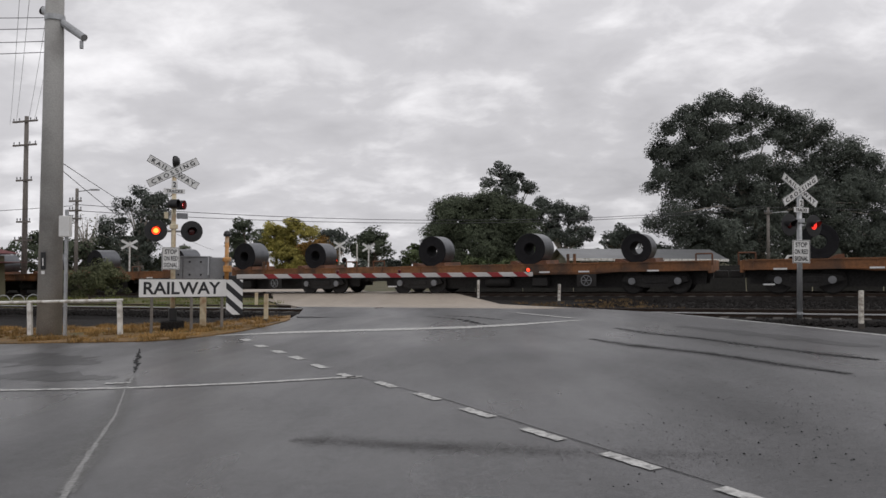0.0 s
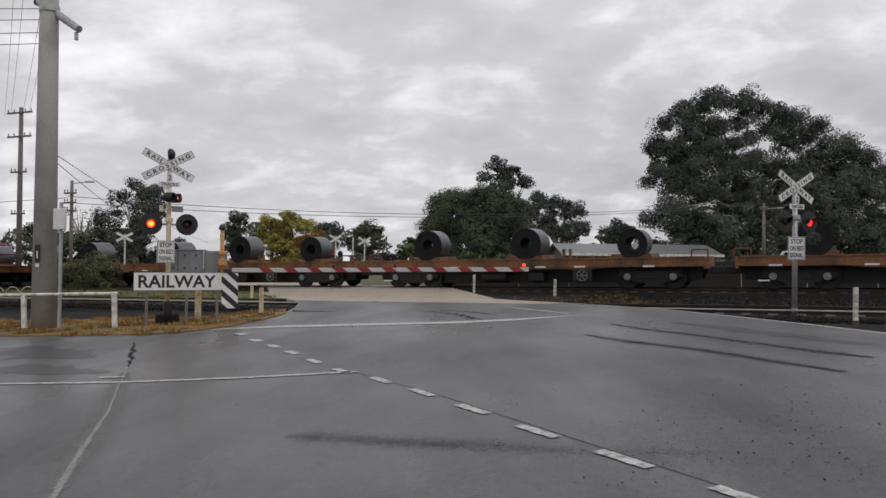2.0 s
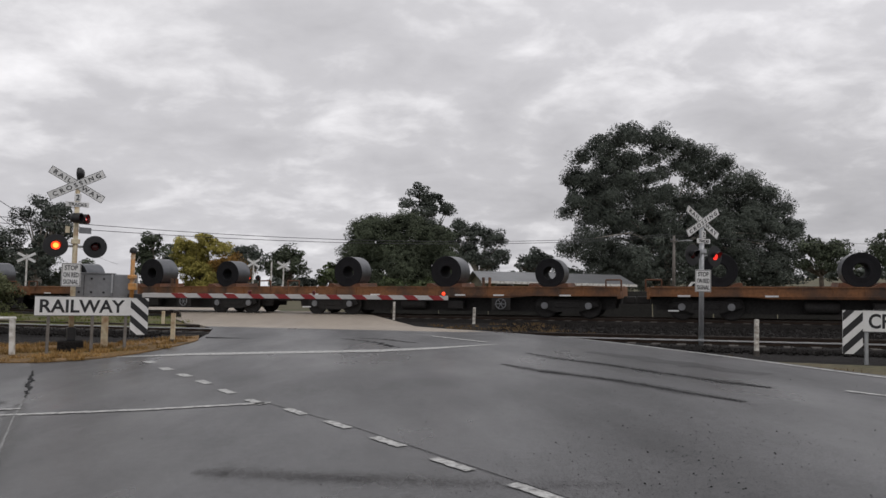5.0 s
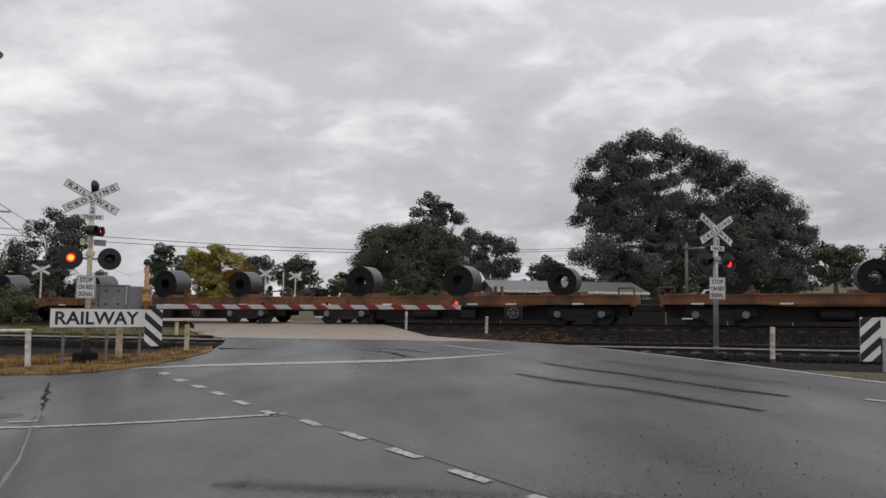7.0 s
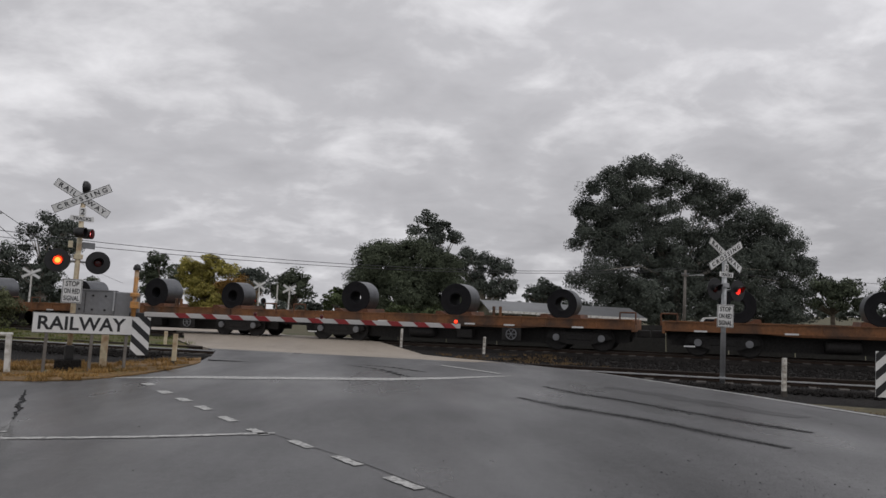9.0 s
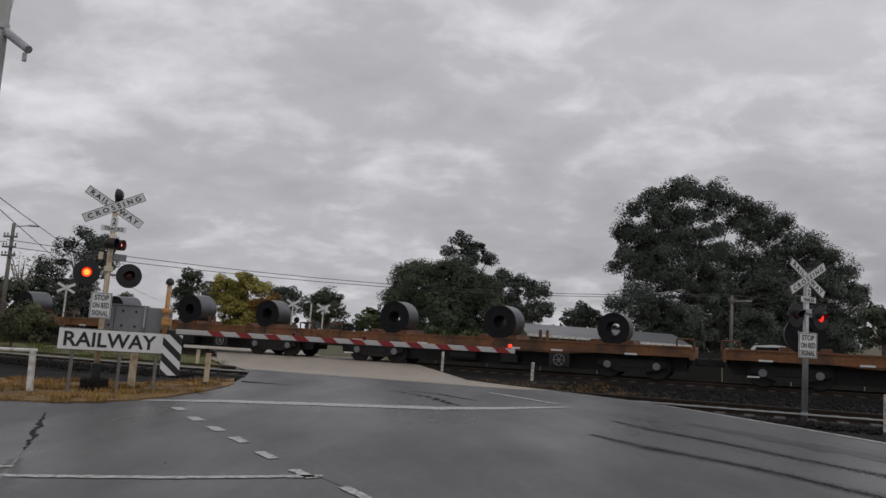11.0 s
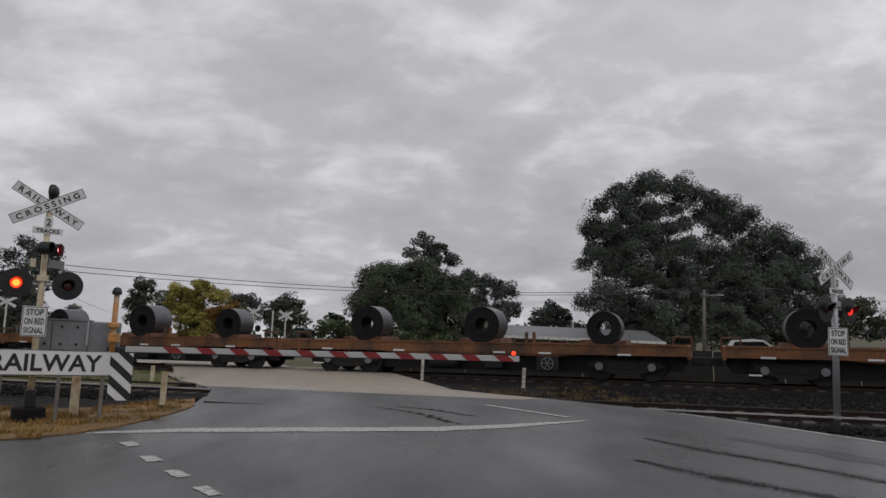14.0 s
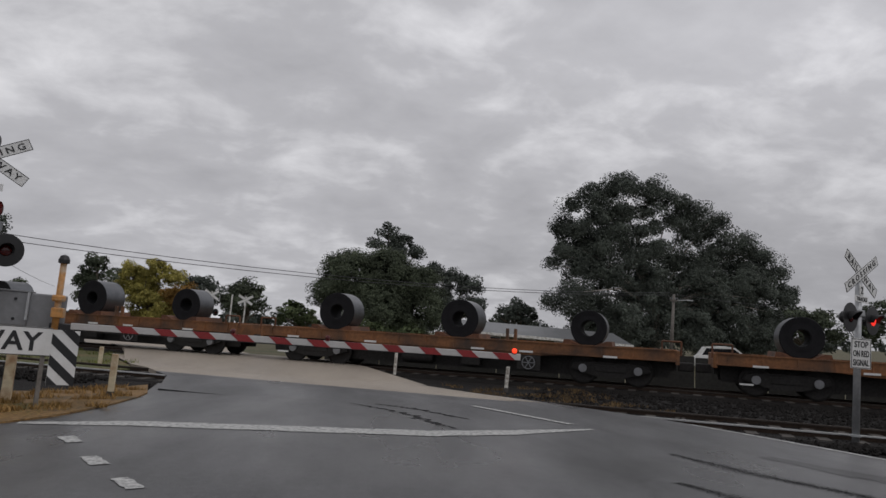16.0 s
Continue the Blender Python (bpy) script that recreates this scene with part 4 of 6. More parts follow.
# ---- width marker signs ----
def width_marker(m, word, mirror, label, post_mat):
    """A word panel with a striped panel at its road end; local x runs towards that end."""
    t = thing("width_marker", m, label, "road sign", "width markers")
    s = -1 if mirror else 1
    W, H, CW, CH = 2.22, 0.49, 0.45, 0.96
    panel = part("word_panel", box((s * -(CW + W / 2), 0, 1.31 - H / 2), (W, 0.012, H), None, 0.004), SIGNWHITE, t, "long white panel with black capitals reading " + word)
    rim = bmesh.new()
    for k in (-1, 1):
        add_box(rim, (s * -(CW + W / 2), -0.008, 1.31 - H / 2 + k * (H / 2 - 0.008)), (W, 0.003, 0.012))
    part("border", rim, SIGNBLACK, panel)
    lettering(word, 0.33, pose(s * -(CW + W / 2) + (-0.02 if not mirror else 0.0), -0.006, 1.31 - H / 2), SIGNBLACK, panel, 1.96, bold=0.022)
    chev = part("striped_panel", box((s * -CW / 2, 0, 1.31 - CH / 2 - 0.02), (CW, 0.012, CH), None, 0.004), SIGNWHITE, t, "white panel with black diagonal stripes")
    x0, x1 = sorted((0.0, s * -CW))
    z0, z1 = 1.29 - CH, 1.29
    for k in range(-1, 5):
        zc = z1 - 0.06 - 0.37 * k
        a = [(x0, zc), (x1, zc - s * 0.40), (x1, zc - s * 0.40 - 0.185), (x0, zc - 0.185)]
        bm = bmesh.new()
        vs = [bm.verts.new((x, -0.0085, z)) for x, z in a]
        bm.faces.new(vs)
        for co, no in (((0, 0, z1), (0, 0, 1)), ((0, 0, z0), (0, 0, -1))):
            geom = bm.verts[:] + bm.edges[:] + bm.faces[:]
            bmesh.ops.bisect_plane(bm, geom=geom, plane_co=co, plane_no=no, clear_outer=True)
        if bm.faces:
            part("diagonal_stripe", bm, SIGNBLACK, chev)
        else:
            bm.free()
    for x in (-0.55, -1.35, -2.35):
        part("sign_post", box((s * x, 0.035, 0.55), (0.07, 0.05, 1.3), None, 0.006), post_mat, t)
    return t


width_marker(pose(-5.19, 17.87, 0.05, 0, LEAN, 31), "RAILWAY", False, "white RAILWAY width sign with black and white striped end on posts", TIMBERPOLE)
width_marker(pose(11.1, 13.2, -0.47, 0, LEAN, -4), "CROSSING", True, "white CROSSING width sign with black and white striped end on posts", GALV)


# ---- white guard rail and marker posts ----
def guard_rail():
    t = thing("guard_rail", pose(-7.95, 16.5, 0.08, 0, 0.6, 0), "low white pipe guard rail on square posts", "guard rail")
    for k in range(8):
        part("rail_post", box((-2.65 * k, 0.5 * k, 0.41), (0.11, 0.1, 0.86), None, 0.012), WHITE, t, "white post with flaking paint")
    part("top_rail", rod((0.08, -0.01, 0.86), (-18.55, 3.49, 0.86), 0.04, None, 12), WHITE, t, "white top pipe", True)


guard_rail()


def marker_post(x, y, z, h, label, mat_=WHITE, lean=0.0, wide=0.12):
    t = thing("marker_post", pose(x, y, z, 0, LEAN + lean, 0), label, "post", "white marker posts")
    part("shaft", box((0, 0, h / 2), (wide, wide * 0.85, h), None, 0.015), mat_, t)
    part("foot_band", box((0, 0, 0.06), (wide + 0.015, wide * 0.85 + 0.015, 0.12), None, 0.01), SLEEPER, t, "dark band round the foot")
    return t


marker_post(-5.05, 19.8, 0.0, 0.87, "weathered cream timber post with a flat cap", CREAM)
marker_post(-7.8, 28.6, 0.03, 0.66, "weathered cream timber post in the grass", CREAM)
marker_post(1.55, 29.0, -0.02, 0.88, "white timber post beside the far track", PEELING, 0, 0.1)
marker_post(4.4, 24.75, -0.04, 0.72, "white timber post beside the far track", PEELING, 1, 0.1)
marker_post(9.45, 13.8, -0.2, 0.83, "white timber post with peeling, rust-stained paint", PEELING, 0, 0.09)


# ---- goods train ----
CENTRE_V, RAIL_Z = 9.4, 0.22


def wheel_set(u, parent):
    for s in (-1, 1):
        m = pose(u, s * 0.8, 0.46, 90, 0, 0)
        part("wheel", lathe([(0.05, -0.09), (0.12, -0.09), (0.13, -0.03), (0.38, -0.03), (0.40, -0.07), (0.46, -0.065), (0.46, 0.05), (0.49, 0.06), (0.49, 0.075), (0.40, 0.075), (0.13, 0.02), (0.05, 0.02)], 24, m, True), UNDER, parent, "", True)
    part("axle", rod((u, -0.8, 0.46), (u, 0.8, 0.46), 0.08), UNDER, parent)


def coil_wagon(u, label, body_mat):
    t = thing("flat_wagon", TRACK @ pose(u, CENTRE_V, RAIL_Z), label, "goods wagon", "wagons of the train")
    L = 15.0
    for s in (-1, 1):
        sill = extrude_profile([(-L / 2, 1.26), (L / 2, 1.26), (L / 2, 0.92), (L / 2 - 3.4, 0.90), (L / 2 - 4.4, 0.82), (-L / 2 + 4.4, 0.82), (-L / 2 + 3.4, 0.90), (-L / 2, 0.92)], s * 1.30 - 0.03, s * 1.30 + 0.03)
        side = part("side_sill", sill, body_mat, t, "grimy orange painted side sill")
        fl = bmesh.new()
        for z in (1.255, 0.915):
            add_box(fl, (0, s * 1.315, z), (L, 0.12, 0.035))
        part("flange", fl, body_mat, side)
        for k in range(-7, 8):
            part("rib", box((k * 1.02, s * 1.335, 1.08), (0.05, 0.05, 0.3)), body_mat, side)
        for k in (-6.2, -3.1, 0.9, 2.6, 5.4):
            part("reflector", box((k, s * 1.385, 0.925), (0.46, 0.012, 0.065)), SIGNWHITE, side, "small reflector plate")
        for k in (2.05,) if s < 0 else ():
            part("stanchion", box((k - 0.14, s * 1.28, 1.44), (0.1, 0.12, 0.46), None, 0.01), body_mat, t, "short upright stanchion")
            part("stanchion", box((k + 0.14, s * 1.28, 1.44), (0.1, 0.12, 0.46), None, 0.01), body_mat, t)
    part("deck", box((0, 0, 1.2), (L - 0.1, 2.54, 0.06)), WAGONRUST, t, "rusty steel deck")
    part("centre_sill", box((0, 0, 0.82), (L, 0.5, 0.5)), UNDER, t)
    for s in (-1, 1):
        part("end_sill", box((s * (L / 2 + 0.03), 0, 1.03), (0.12, 2.7, 0.46), None, 0.02), body_mat, t)
        part("coupler", box((s * (L / 2 + 0.32), 0, 0.72), (0.5, 0.26, 0.3), None, 0.05), UNDER, t, "dark knuckle coupler")
        hoop = bmesh.new()
        o = Vector((s * (L / 2 + 0.13), -1.3, 0))
        for a, b in (((0, 0, 1.1), (0, 0, 1.55)), ((0, 0, 1.55), (-s * 0.6, 0, 1.55)), ((-s * 0.6, 0, 1.55), (-s * 0.6, 0, 1.2))):
            add_rod(hoop, o + Vector(a), o + Vector(b), 0.032, None, 8)
        part("hand_rail", hoop, WAGONRUST, t, "end handrail hoop")
        bog = part("bogie", box((s * 5.4, 0, 0.52), (1.0, 2.2, 0.24), None, 0.04), UNDER, t, "black bogie")
        for q in (-1, 1):
            fr = extrude_profile([(-1.3, 0.5), (-1.2, 0.66), (-0.45, 0.72), (0.45, 0.72), (1.2, 0.66), (1.3, 0.5), (0.95, 0.38), (0.45, 0.24), (-0.45, 0.24), (-0.95, 0.38)], q * 1.0 - 0.07, q * 1.0 + 0.07)
            bmesh.ops.translate(fr, verts=fr.verts[:], vec=(s * 5.4, 0, 0))
            part("side_frame", fr, UNDER, bog)
            for x in (-0.9, 0.9):
                part("axle_box", lathe([(0.001, 0.0), (0.13, 0.0), (0.14, 0.12), (0.001, 0.13)], 12, pose(s * 5.4 + x, q * 1.06, 0.5, -90 * q, 0, 0)), MACHINE, bog, "greasy grey axle box cover")
        for x in (-0.9, 0.9):
            wheel_set(s * 5.4 + x, bog)
    hw = part("hand_wheel", lathe([(0.2, -0.015), (0.225, -0.015), (0.225, 0.015), (0.2, 0.015)], 24, pose(2.7, -1.42, 0.56, 90, 0, 0), True), MACHINE, t, "grey hand brake wheel")
    sp = bmesh.new()
    for k in range(3):
        a = radians(60 * k)
        add_rod(sp, (2.7 - 0.2 * math.cos(a), -1.42, 0.56 - 0.2 * math.sin(a)), (2.7 + 0.2 * math.cos(a), -1.42, 0.56 + 0.2 * math.sin(a)), 0.014, None, 6)
    part("spokes", sp, MACHINE, hw)
    part("brake_panel", box((2.7, -1.36, 0.56), (0.8, 0.04, 0.5), None, 0.01), UNDER, t, "grimy plate behind the hand wheel")
    part("air_tank", lathe([(0.001, -0.6), (0.18, -0.58), (0.22, -0.5), (0.22, 0.5), (0.18, 0.58), (0.001, 0.6)], 16, pose(-1.4, -0.9, 0.5, 0, 90, 0)), UNDER, t, "black air reservoir", True)
    part("brake_cylinder", box((0.6, -0.95, 0.5), (0.7, 0.4, 0.36), None, 0.05), UNDER, t)
    # added dark plates close the see-through space below the deck, where shade falls
    for s in (-1, 1):
        part("shade_plate", extrude_profile([(-7.4, 0.95), (7.4, 0.95), (7.3, 0.35), (4.0, 0.22), (-4.0, 0.22), (-7.3, 0.35)], s * 0.60 - 0.03, s * 0.60 + 0.03), UNDER, t, "added dark plate for the shade under the wagon")
    part("step", box((-6.6, -1.33, 0.35), (0.4, 0.1, 0.05)), SIGNWHITE, t)
    for k in (-4.9, 0.0, 4.6):
        for s in (-1, 1):
            part("coil_cradle", extrude_profile([(k + s * 0.2, 1.23), (k + s * 0.85, 1.23), (k + s * 0.8, 1.42), (k + s * 0.62, 1.42)], -0.9, 0.9), WAGONRUST, t, "rusty steel coil cradle")
    return t


first_wagon = coil_wagon(0.2, "grimy orange flat wagon with bogies, carrying steel coils", WAGON)
for k in (-4, -3, -2, -1, 1, 2, 3):
    copy_thing(first_wagon, TRACK @ pose(0.2 + 16.2 * k, CENTRE_V, RAIL_Z))


def steel_coil(u, r, half):
    t = thing("steel_coil", TRACK @ pose(u, CENTRE_V, RAIL_Z + 1.22 + r), "dark banded steel coil lying on a wagon cradle", "steel coil", "steel coils on the train")
    m = pose(0, 0, 0, 90, 0, 0)
    prof = [(0.27, -half), (0.3, -half - 0.01), (r * 0.7, -half), (r - 0.02, -half - 0.012), (r, -half + 0.01), (r, half - 0.01), (r - 0.02, half + 0.012), (r * 0.7, half), (0.3, half + 0.01), (0.27, half)]
    bm = lathe(prof, 56, m, True)
    for f in bm.faces:
        c = f.calc_center_median()
        f.material_index = 0 if math.hypot(c.x, c.z) > r - 0.004 else 1
    part("winding", bm, [COIL, COILSIDE], t, "tightly wound dark sheet steel")


for j, (k, r) in enumerate(((-4.9, 0.72), (0.0, 0.74), (4.6, 0.70))):
    for w in range(-4, 4):
        steel_coil(0.2 + 16.2 * w + k, r - 0.04 * ((w + j) % 3), 0.5 + 0.07 * ((w + 2 * j) % 3))


# ---- trees ----
def crown_mesh(name, lobes, y, depth, clumps, per, size, spread, material, parent, seed, hollow=0.55, flat=1.0):
    """Leaf clumps on the outer shells of the lobes (x, z, rx, rz), many small leaves each."""
    rng = np.random.default_rng(seed)
    L = np.array(lobes, float)
    weight = (L[:, 2] * L[:, 3])
    pick = rng.choice(len(L), clumps, p=weight / weight.sum())
    d = rng.normal(size=(clumps, 3))
    d /= np.linalg.norm(d, axis=1)[:, None]
    d[:, 2] = np.where(d[:, 2] < -0.55, -d[:, 2], d[:, 2])
    rad = rng.uniform(hollow, 1.0, clumps)[:, None]
    c = np.stack([L[pick, 0], np.full(clumps, y), L[pick, 1]], 1) + d * rad * np.stack([L[pick, 2], L[pick, 2] * depth, L[pick, 3]], 1)
    n = clumps * per
    base = np.repeat(c, per, 0)
    e = rng.normal(size=(n, 3))
    e /= np.linalg.norm(e, axis=1)[:, None]
    e *= rng.uniform(0.35, 1.0, n)[:, None] ** 0.6
    cs = np.repeat(rng.uniform(0.6, 1.35, clumps), per)[:, None] * spread
    p = base + e * cs * np.array((1.0, 1.0, 0.72 * flat))
    s = rng.uniform(0.55, 1.3, n)[:, None] * size
    out = 0.25 * e + 0.9 * np.repeat(d, per, 0) + rng.normal(size=(n, 3)) * 0.5
    a = np.cross(out, rng.normal(size=(n, 3)))
    a /= np.linalg.norm(a, axis=1)[:, None] + 1e-9
    b = np.cross(out, a)
    b /= np.linalg.norm(b, axis=1)[:, None] + 1e-9
    V = np.empty((n, 4, 3))
    V[:, 0], V[:, 1], V[:, 2], V[:, 3] = p - a * s, p - b * s * 0.45, p + a * s, p + b * s * 0.45
    V[:, :, 2] = np.maximum(V[:, :, 2], 0.05)
    me = bpy.data.meshes.new(name)
    me.from_pydata(V.reshape(-1, 3).tolist(), [], np.arange(n * 4).reshape(-1, 4).tolist())
    me.materials.append(material)
    ob = new(name, me)
    ob.parent = parent
    return c


def tree(lobes, y, label, material, bark=BARK, clumps=90, per=110, size=0.16, spread=0.8, depth=0.9, seed=1, hollow=0.55, trunk_x=None, trunk_r=0.25, limbs=10, category="tree", second=None, name="tree", lift=0.0):
    rng = random.Random(seed)
    x0 = trunk_x if trunk_x is not None else sum(l[0] * l[2] for l in lobes) / sum(l[2] for l in lobes)
    t = thing(name, pose(x0, y, -0.1 + lift), label, category, "trees behind the line")
    local = [(l[0] - x0, l[1] + 0.1, l[2], l[3]) for l in lobes]
    c = crown_mesh("crown", local, 0, depth, clumps, per, size, spread, material, t, seed, hollow)
    if second:
        crown_mesh("turning_leaves", [(l[0] - x0, l[1] + 0.1, l[2], l[3]) for l in second[0]], -0.3, depth, clumps // 3, per, size, spread, second[1], t, seed + 50, hollow)
    top = max(l[1] + l[3] for l in local)
    fork = top * 0.28
    tr = bmesh.new()
    add_rod(tr, (0, 0, -0.8), (rng.uniform(-0.2, 0.2), 0, fork), trunk_r * 1.25, trunk_r, 10)
    add_rod(tr, (0, 0, -0.8), (0, 0, 0.3), trunk_r * 1.7, trunk_r * 1.2, 10)
    part("trunk", tr, bark, t, "", True)
    lb = bmesh.new()
    order = sorted(range(len(c)), key=lambda k: rng.random())[:limbs * 3]
    for k, i in enumerate(order):
        e = Vector(c[i])
        a = Vector((0, 0, fork * rng.uniform(0.85, 1.0)))
        mid = a.lerp(e, 0.5) + Vector((rng.uniform(-0.3, 0.3), rng.uniform(-0.3, 0.3), 0.12 * (e - a).length))
        r = trunk_r * (0.55 if k < limbs else 0.3)
        add_rod(lb, a, mid, r, r * 0.6, 6, False)
        add_rod(lb, mid, e, r * 0.6, r * 0.18, 6, False)
    part("branchwork", lb, bark, t, "", True)
    return t


def blobs(rows):
    return [(x, z, r, r * 0.95) for x, z, r in rows]


GUM_TOP = blobs([(22.5, 14.3, 1.3), (24.6, 15.3, 1.6), (27.4, 16.4, 1.7), (30.3, 16.3, 1.6), (32.6, 15.4, 1.6), (35.0, 14.2, 1.6), (37.4, 13.1, 1.5),
                 (40.0, 11.3, 1.6), (42.2, 10.1, 1.6), (43.9, 8.4, 1.5), (45.1, 6.3, 1.3), (21.8, 12.1, 1.4), (21.5, 9.8, 1.3), (23.1, 11.8, 1.4),
                 (20.6, 8.6, 0.7), (20.3, 4.9, 0.8)])
GUM_LOW = blobs([(24.1, 8.2, 2.4), (23.3, 5.0, 2.6), (27.1, 7.3, 2.4), (30.7, 6.7, 2.8), (34.9, 6.6, 2.9), (39.3, 6.8, 2.8), (42.6, 5.9, 2.6),
                 (33.0, 3.1, 2.9), (26.9, 3.2, 2.8), (39.1, 3.0, 2.9), (43.4, 3.5, 2.2), (32.3, 9.5, 1.0), (36.9, 9.9, 1.5), (40.0, 9.1, 1.5),
                 (27.8, 11.3, 0.8), (30.6, 12.6, 0.8), (33.9, 11.7, 0.7)])
GUM_MID = blobs([(26.6, 12.3, 1.4), (24.0, 10.0, 1.8), (23.2, 8.2, 1.5), (29.2, 12.0, 1.0), (25.0, 13.2, 1.8), (27.4, 14.0, 1.5), (30.0, 14.3, 1.4), (32.7, 13.2, 1.5), (35.2, 12.0, 1.7), (37.6, 11.0, 1.6), (25.4, 10.6, 2.0), (28.4, 9.4, 1.9),
                 (31.0, 10.2, 1.6), (33.8, 9.4, 1.8), (36.0, 8.4, 2.0), (41.5, 8.0, 1.8), (29.0, 1.5, 3.0), (36.0, 1.5, 3.2), (24.0, 2.2, 2.6), (42.0, 1.6, 2.6), (30.0, 4.6, 3.0), (37.0, 5.0, 2.8)])
tree(GUM_TOP + GUM_LOW + GUM_MID, 73, "huge dark spreading gum tree with pale limbs and sky gaps", GUM, PALEBARK, 2300, 150, 0.115, 0.88, 1.4, 11, 0.4, 31.0, 0.45, 16)
tree(blobs([(0.6, 5.1, 2.2), (3.2, 5.4, 2.1), (5.5, 4.7, 1.9), (-0.5, 3.8, 1.7), (2.4, 2.5, 3.2), (5.7, 2.7, 2.1)]), 58, "dense rounded dark green tree behind the railway", DARKLEAF, BARK, 1000, 150, 0.085, 0.55, 1.0, 12, 0.6, None, 0.3, 4)
tree(blobs([(8.1, 17.1, 2.2), (11.1, 15.9, 2.0), (6.0, 15.4, 1.3), (12.9, 14.3, 1.4), (9.3, 14.2, 2.4), (10, 10, 3)]), 126, "tall open-crowned tree in the distance", GUM, BARK, 130, 100, 0.2, 0.9, 0.9, 13, 0.5, None, 0.4, 9)
tree(blobs([(11.1, 8.0, 1.4), (13.2, 7.3, 1.5), (15.3, 6.7, 1.5), (15.9, 4.6, 1.2), (12.1, 4.9, 1.9), (10.1, 6.6, 1.2), (14.4, 4.1, 1.7)]), 88, "grey-green gum with a ragged crown", GUM, PALEBARK, 170, 100, 0.15, 0.72, 0.9, 14, 0.5, None, 0.3, 8)
tree(blobs([(18.4, 4.2, 1.2), (19.5, 3.6, 1.0), (17.0, 3.5, 0.9), (18.3, 3.1, 1.5)]), 78, "small rounded dark tree beyond the roof", GUM, BARK, 60, 90, 0.15, 0.55, 0.9, 15)
tree([(55.5, 3.8, 3.0, 2.8), (59.5, 3.6, 3.0, 2.6)], 88, "rounded dark tree at the edge of the reserve", DARKLEAF, BARK, 80, 100, 0.22, 0.9, 0.9, 16)
tree([(67.0, 4.2, 4.0, 3.4), (74, 4.0, 4, 3)], 86, "broad dark tree at the edge of the reserve", DARKLEAF, BARK, 90, 100, 0.22, 1.0, 0.9, 17)
tree(blobs([(-19.5, 5.6, 1.5), (-17.4, 6.0, 1.6), (-15.6, 5.3, 1.2), (-18.3, 4.0, 1.8), (-20.1, 4.4, 1.2), (-17.5, 2.4, 2.4)]), 78, "yellow-green tree turning brown in autumn", YELLOWLEAF, BARK, 260, 120, 0.12, 0.55, 0.9, 18, 0.4, None, 0.22, 8,
     second=(blobs([(-14.6, 3.7, 1.6), (-15.9, 3.2, 1.5), (-13.6, 2.8, 1.4)]), AUTUMN))
tree(blobs([(-21.5, 6.0, 1.3), (-21.0, 4.8, 1.6), (-22.3, 4.6, 1.1), (-21.5, 2.6, 2.0)]), 74, "dark upright tree beside the yellow one", DARKLEAF, BARK, 90, 120, 0.13, 0.55, 0.9, 19)
tree([(-16.4, 4.8, 2.6, 2.3)], 98, "distant grey-green gum tree", GUM, PALEBARK, 40, 80, 0.22, 0.8, 0.9, 20, lift=0.3)
tree([(-10.6, 3.9, 2.7, 2.5)], 93, "distant rounded dark tree", DARKLEAF, BARK, 60, 90, 0.2, 0.8, 0.9, 21, lift=0.2)
tree([(-5.6, 2.8, 2.2, 2.0), (-3.0, 2.4, 1.6, 1.4)], 100, "low yellowish tree in the distance", MIDLEAF, BARK, 40, 90, 0.2, 0.7, 0.9, 22)
tree(blobs([(-27.5, 8.4, 1.3), (-25.9, 8.0, 1.1), (-29.1, 7.6, 1.0), (-28.4, 6.2, 1.4), (-26.7, 6.2, 1.5), (-30.5, 5.9, 1.1), (-29.8, 4.7, 1.2), (-25.5, 6.6, 0.8), (-27.4, 4.5, 1.4), (-28.0, 2.6, 2.0)]), 63, "open-crowned gum tree with dark hanging foliage", GUM, PALEBARK, 150, 120, 0.12, 0.62, 0.9, 23, 0.5, None, 0.28, 12)
tree(blobs([(-32.5, 4.3, 1.4), (-30.4, 3.8, 1.7), (-28.5, 3.5, 1.7), (-24.8, 3.2, 1.0), (-30.0, 1.6, 2.5), (-26.5, 1.5, 2.3)]), 66, "dark shrubby tree behind the goods train", DARKLEAF, BARK, 150, 120, 0.12, 0.6, 0.9, 28)
tree([(-36.0, 3.2, 2.8, 2.2), (-40, 3.4, 3, 2.4), (-33.5, 2.6, 2, 2)], 68, "dark shrubby tree behind the pole", DARKLEAF, BARK, 80, 90, 0.2, 0.8, 0.9, 24, lift=0.35)
tree([(-16.9, 1.15, 1.3, 1.05), (-18.2, 1.0, 1.1, 0.95)], 33.8, "rounded grey-green bush beside the tracks", OLIVELEAF, BARK, 90, 110, 0.06, 0.32, 0.8, 25, 0.4, None, 0.06, 8, "bush", name="bush", lift=0.2)
tree([(2.0, 1.3, 1.2, 1.0), (4.2, 1.1, 1.3, 0.9)], 49, "low green bush in front of the dense tree", MIDLEAF, BARK, 50, 90, 0.09, 0.4, 0.9, 26, 0.4, None, 0.06, 6, "bush", name="bush")


tree([(-35.0, 5.6, 2.2, 2.2)], 68, "leafless grey tree behind the pole", OLIVELEAF, PALEBARK, 40, 5, 0.12, 0.5, 0.9, 27, 0.5, None, 0.16, 14, lift=0.35)


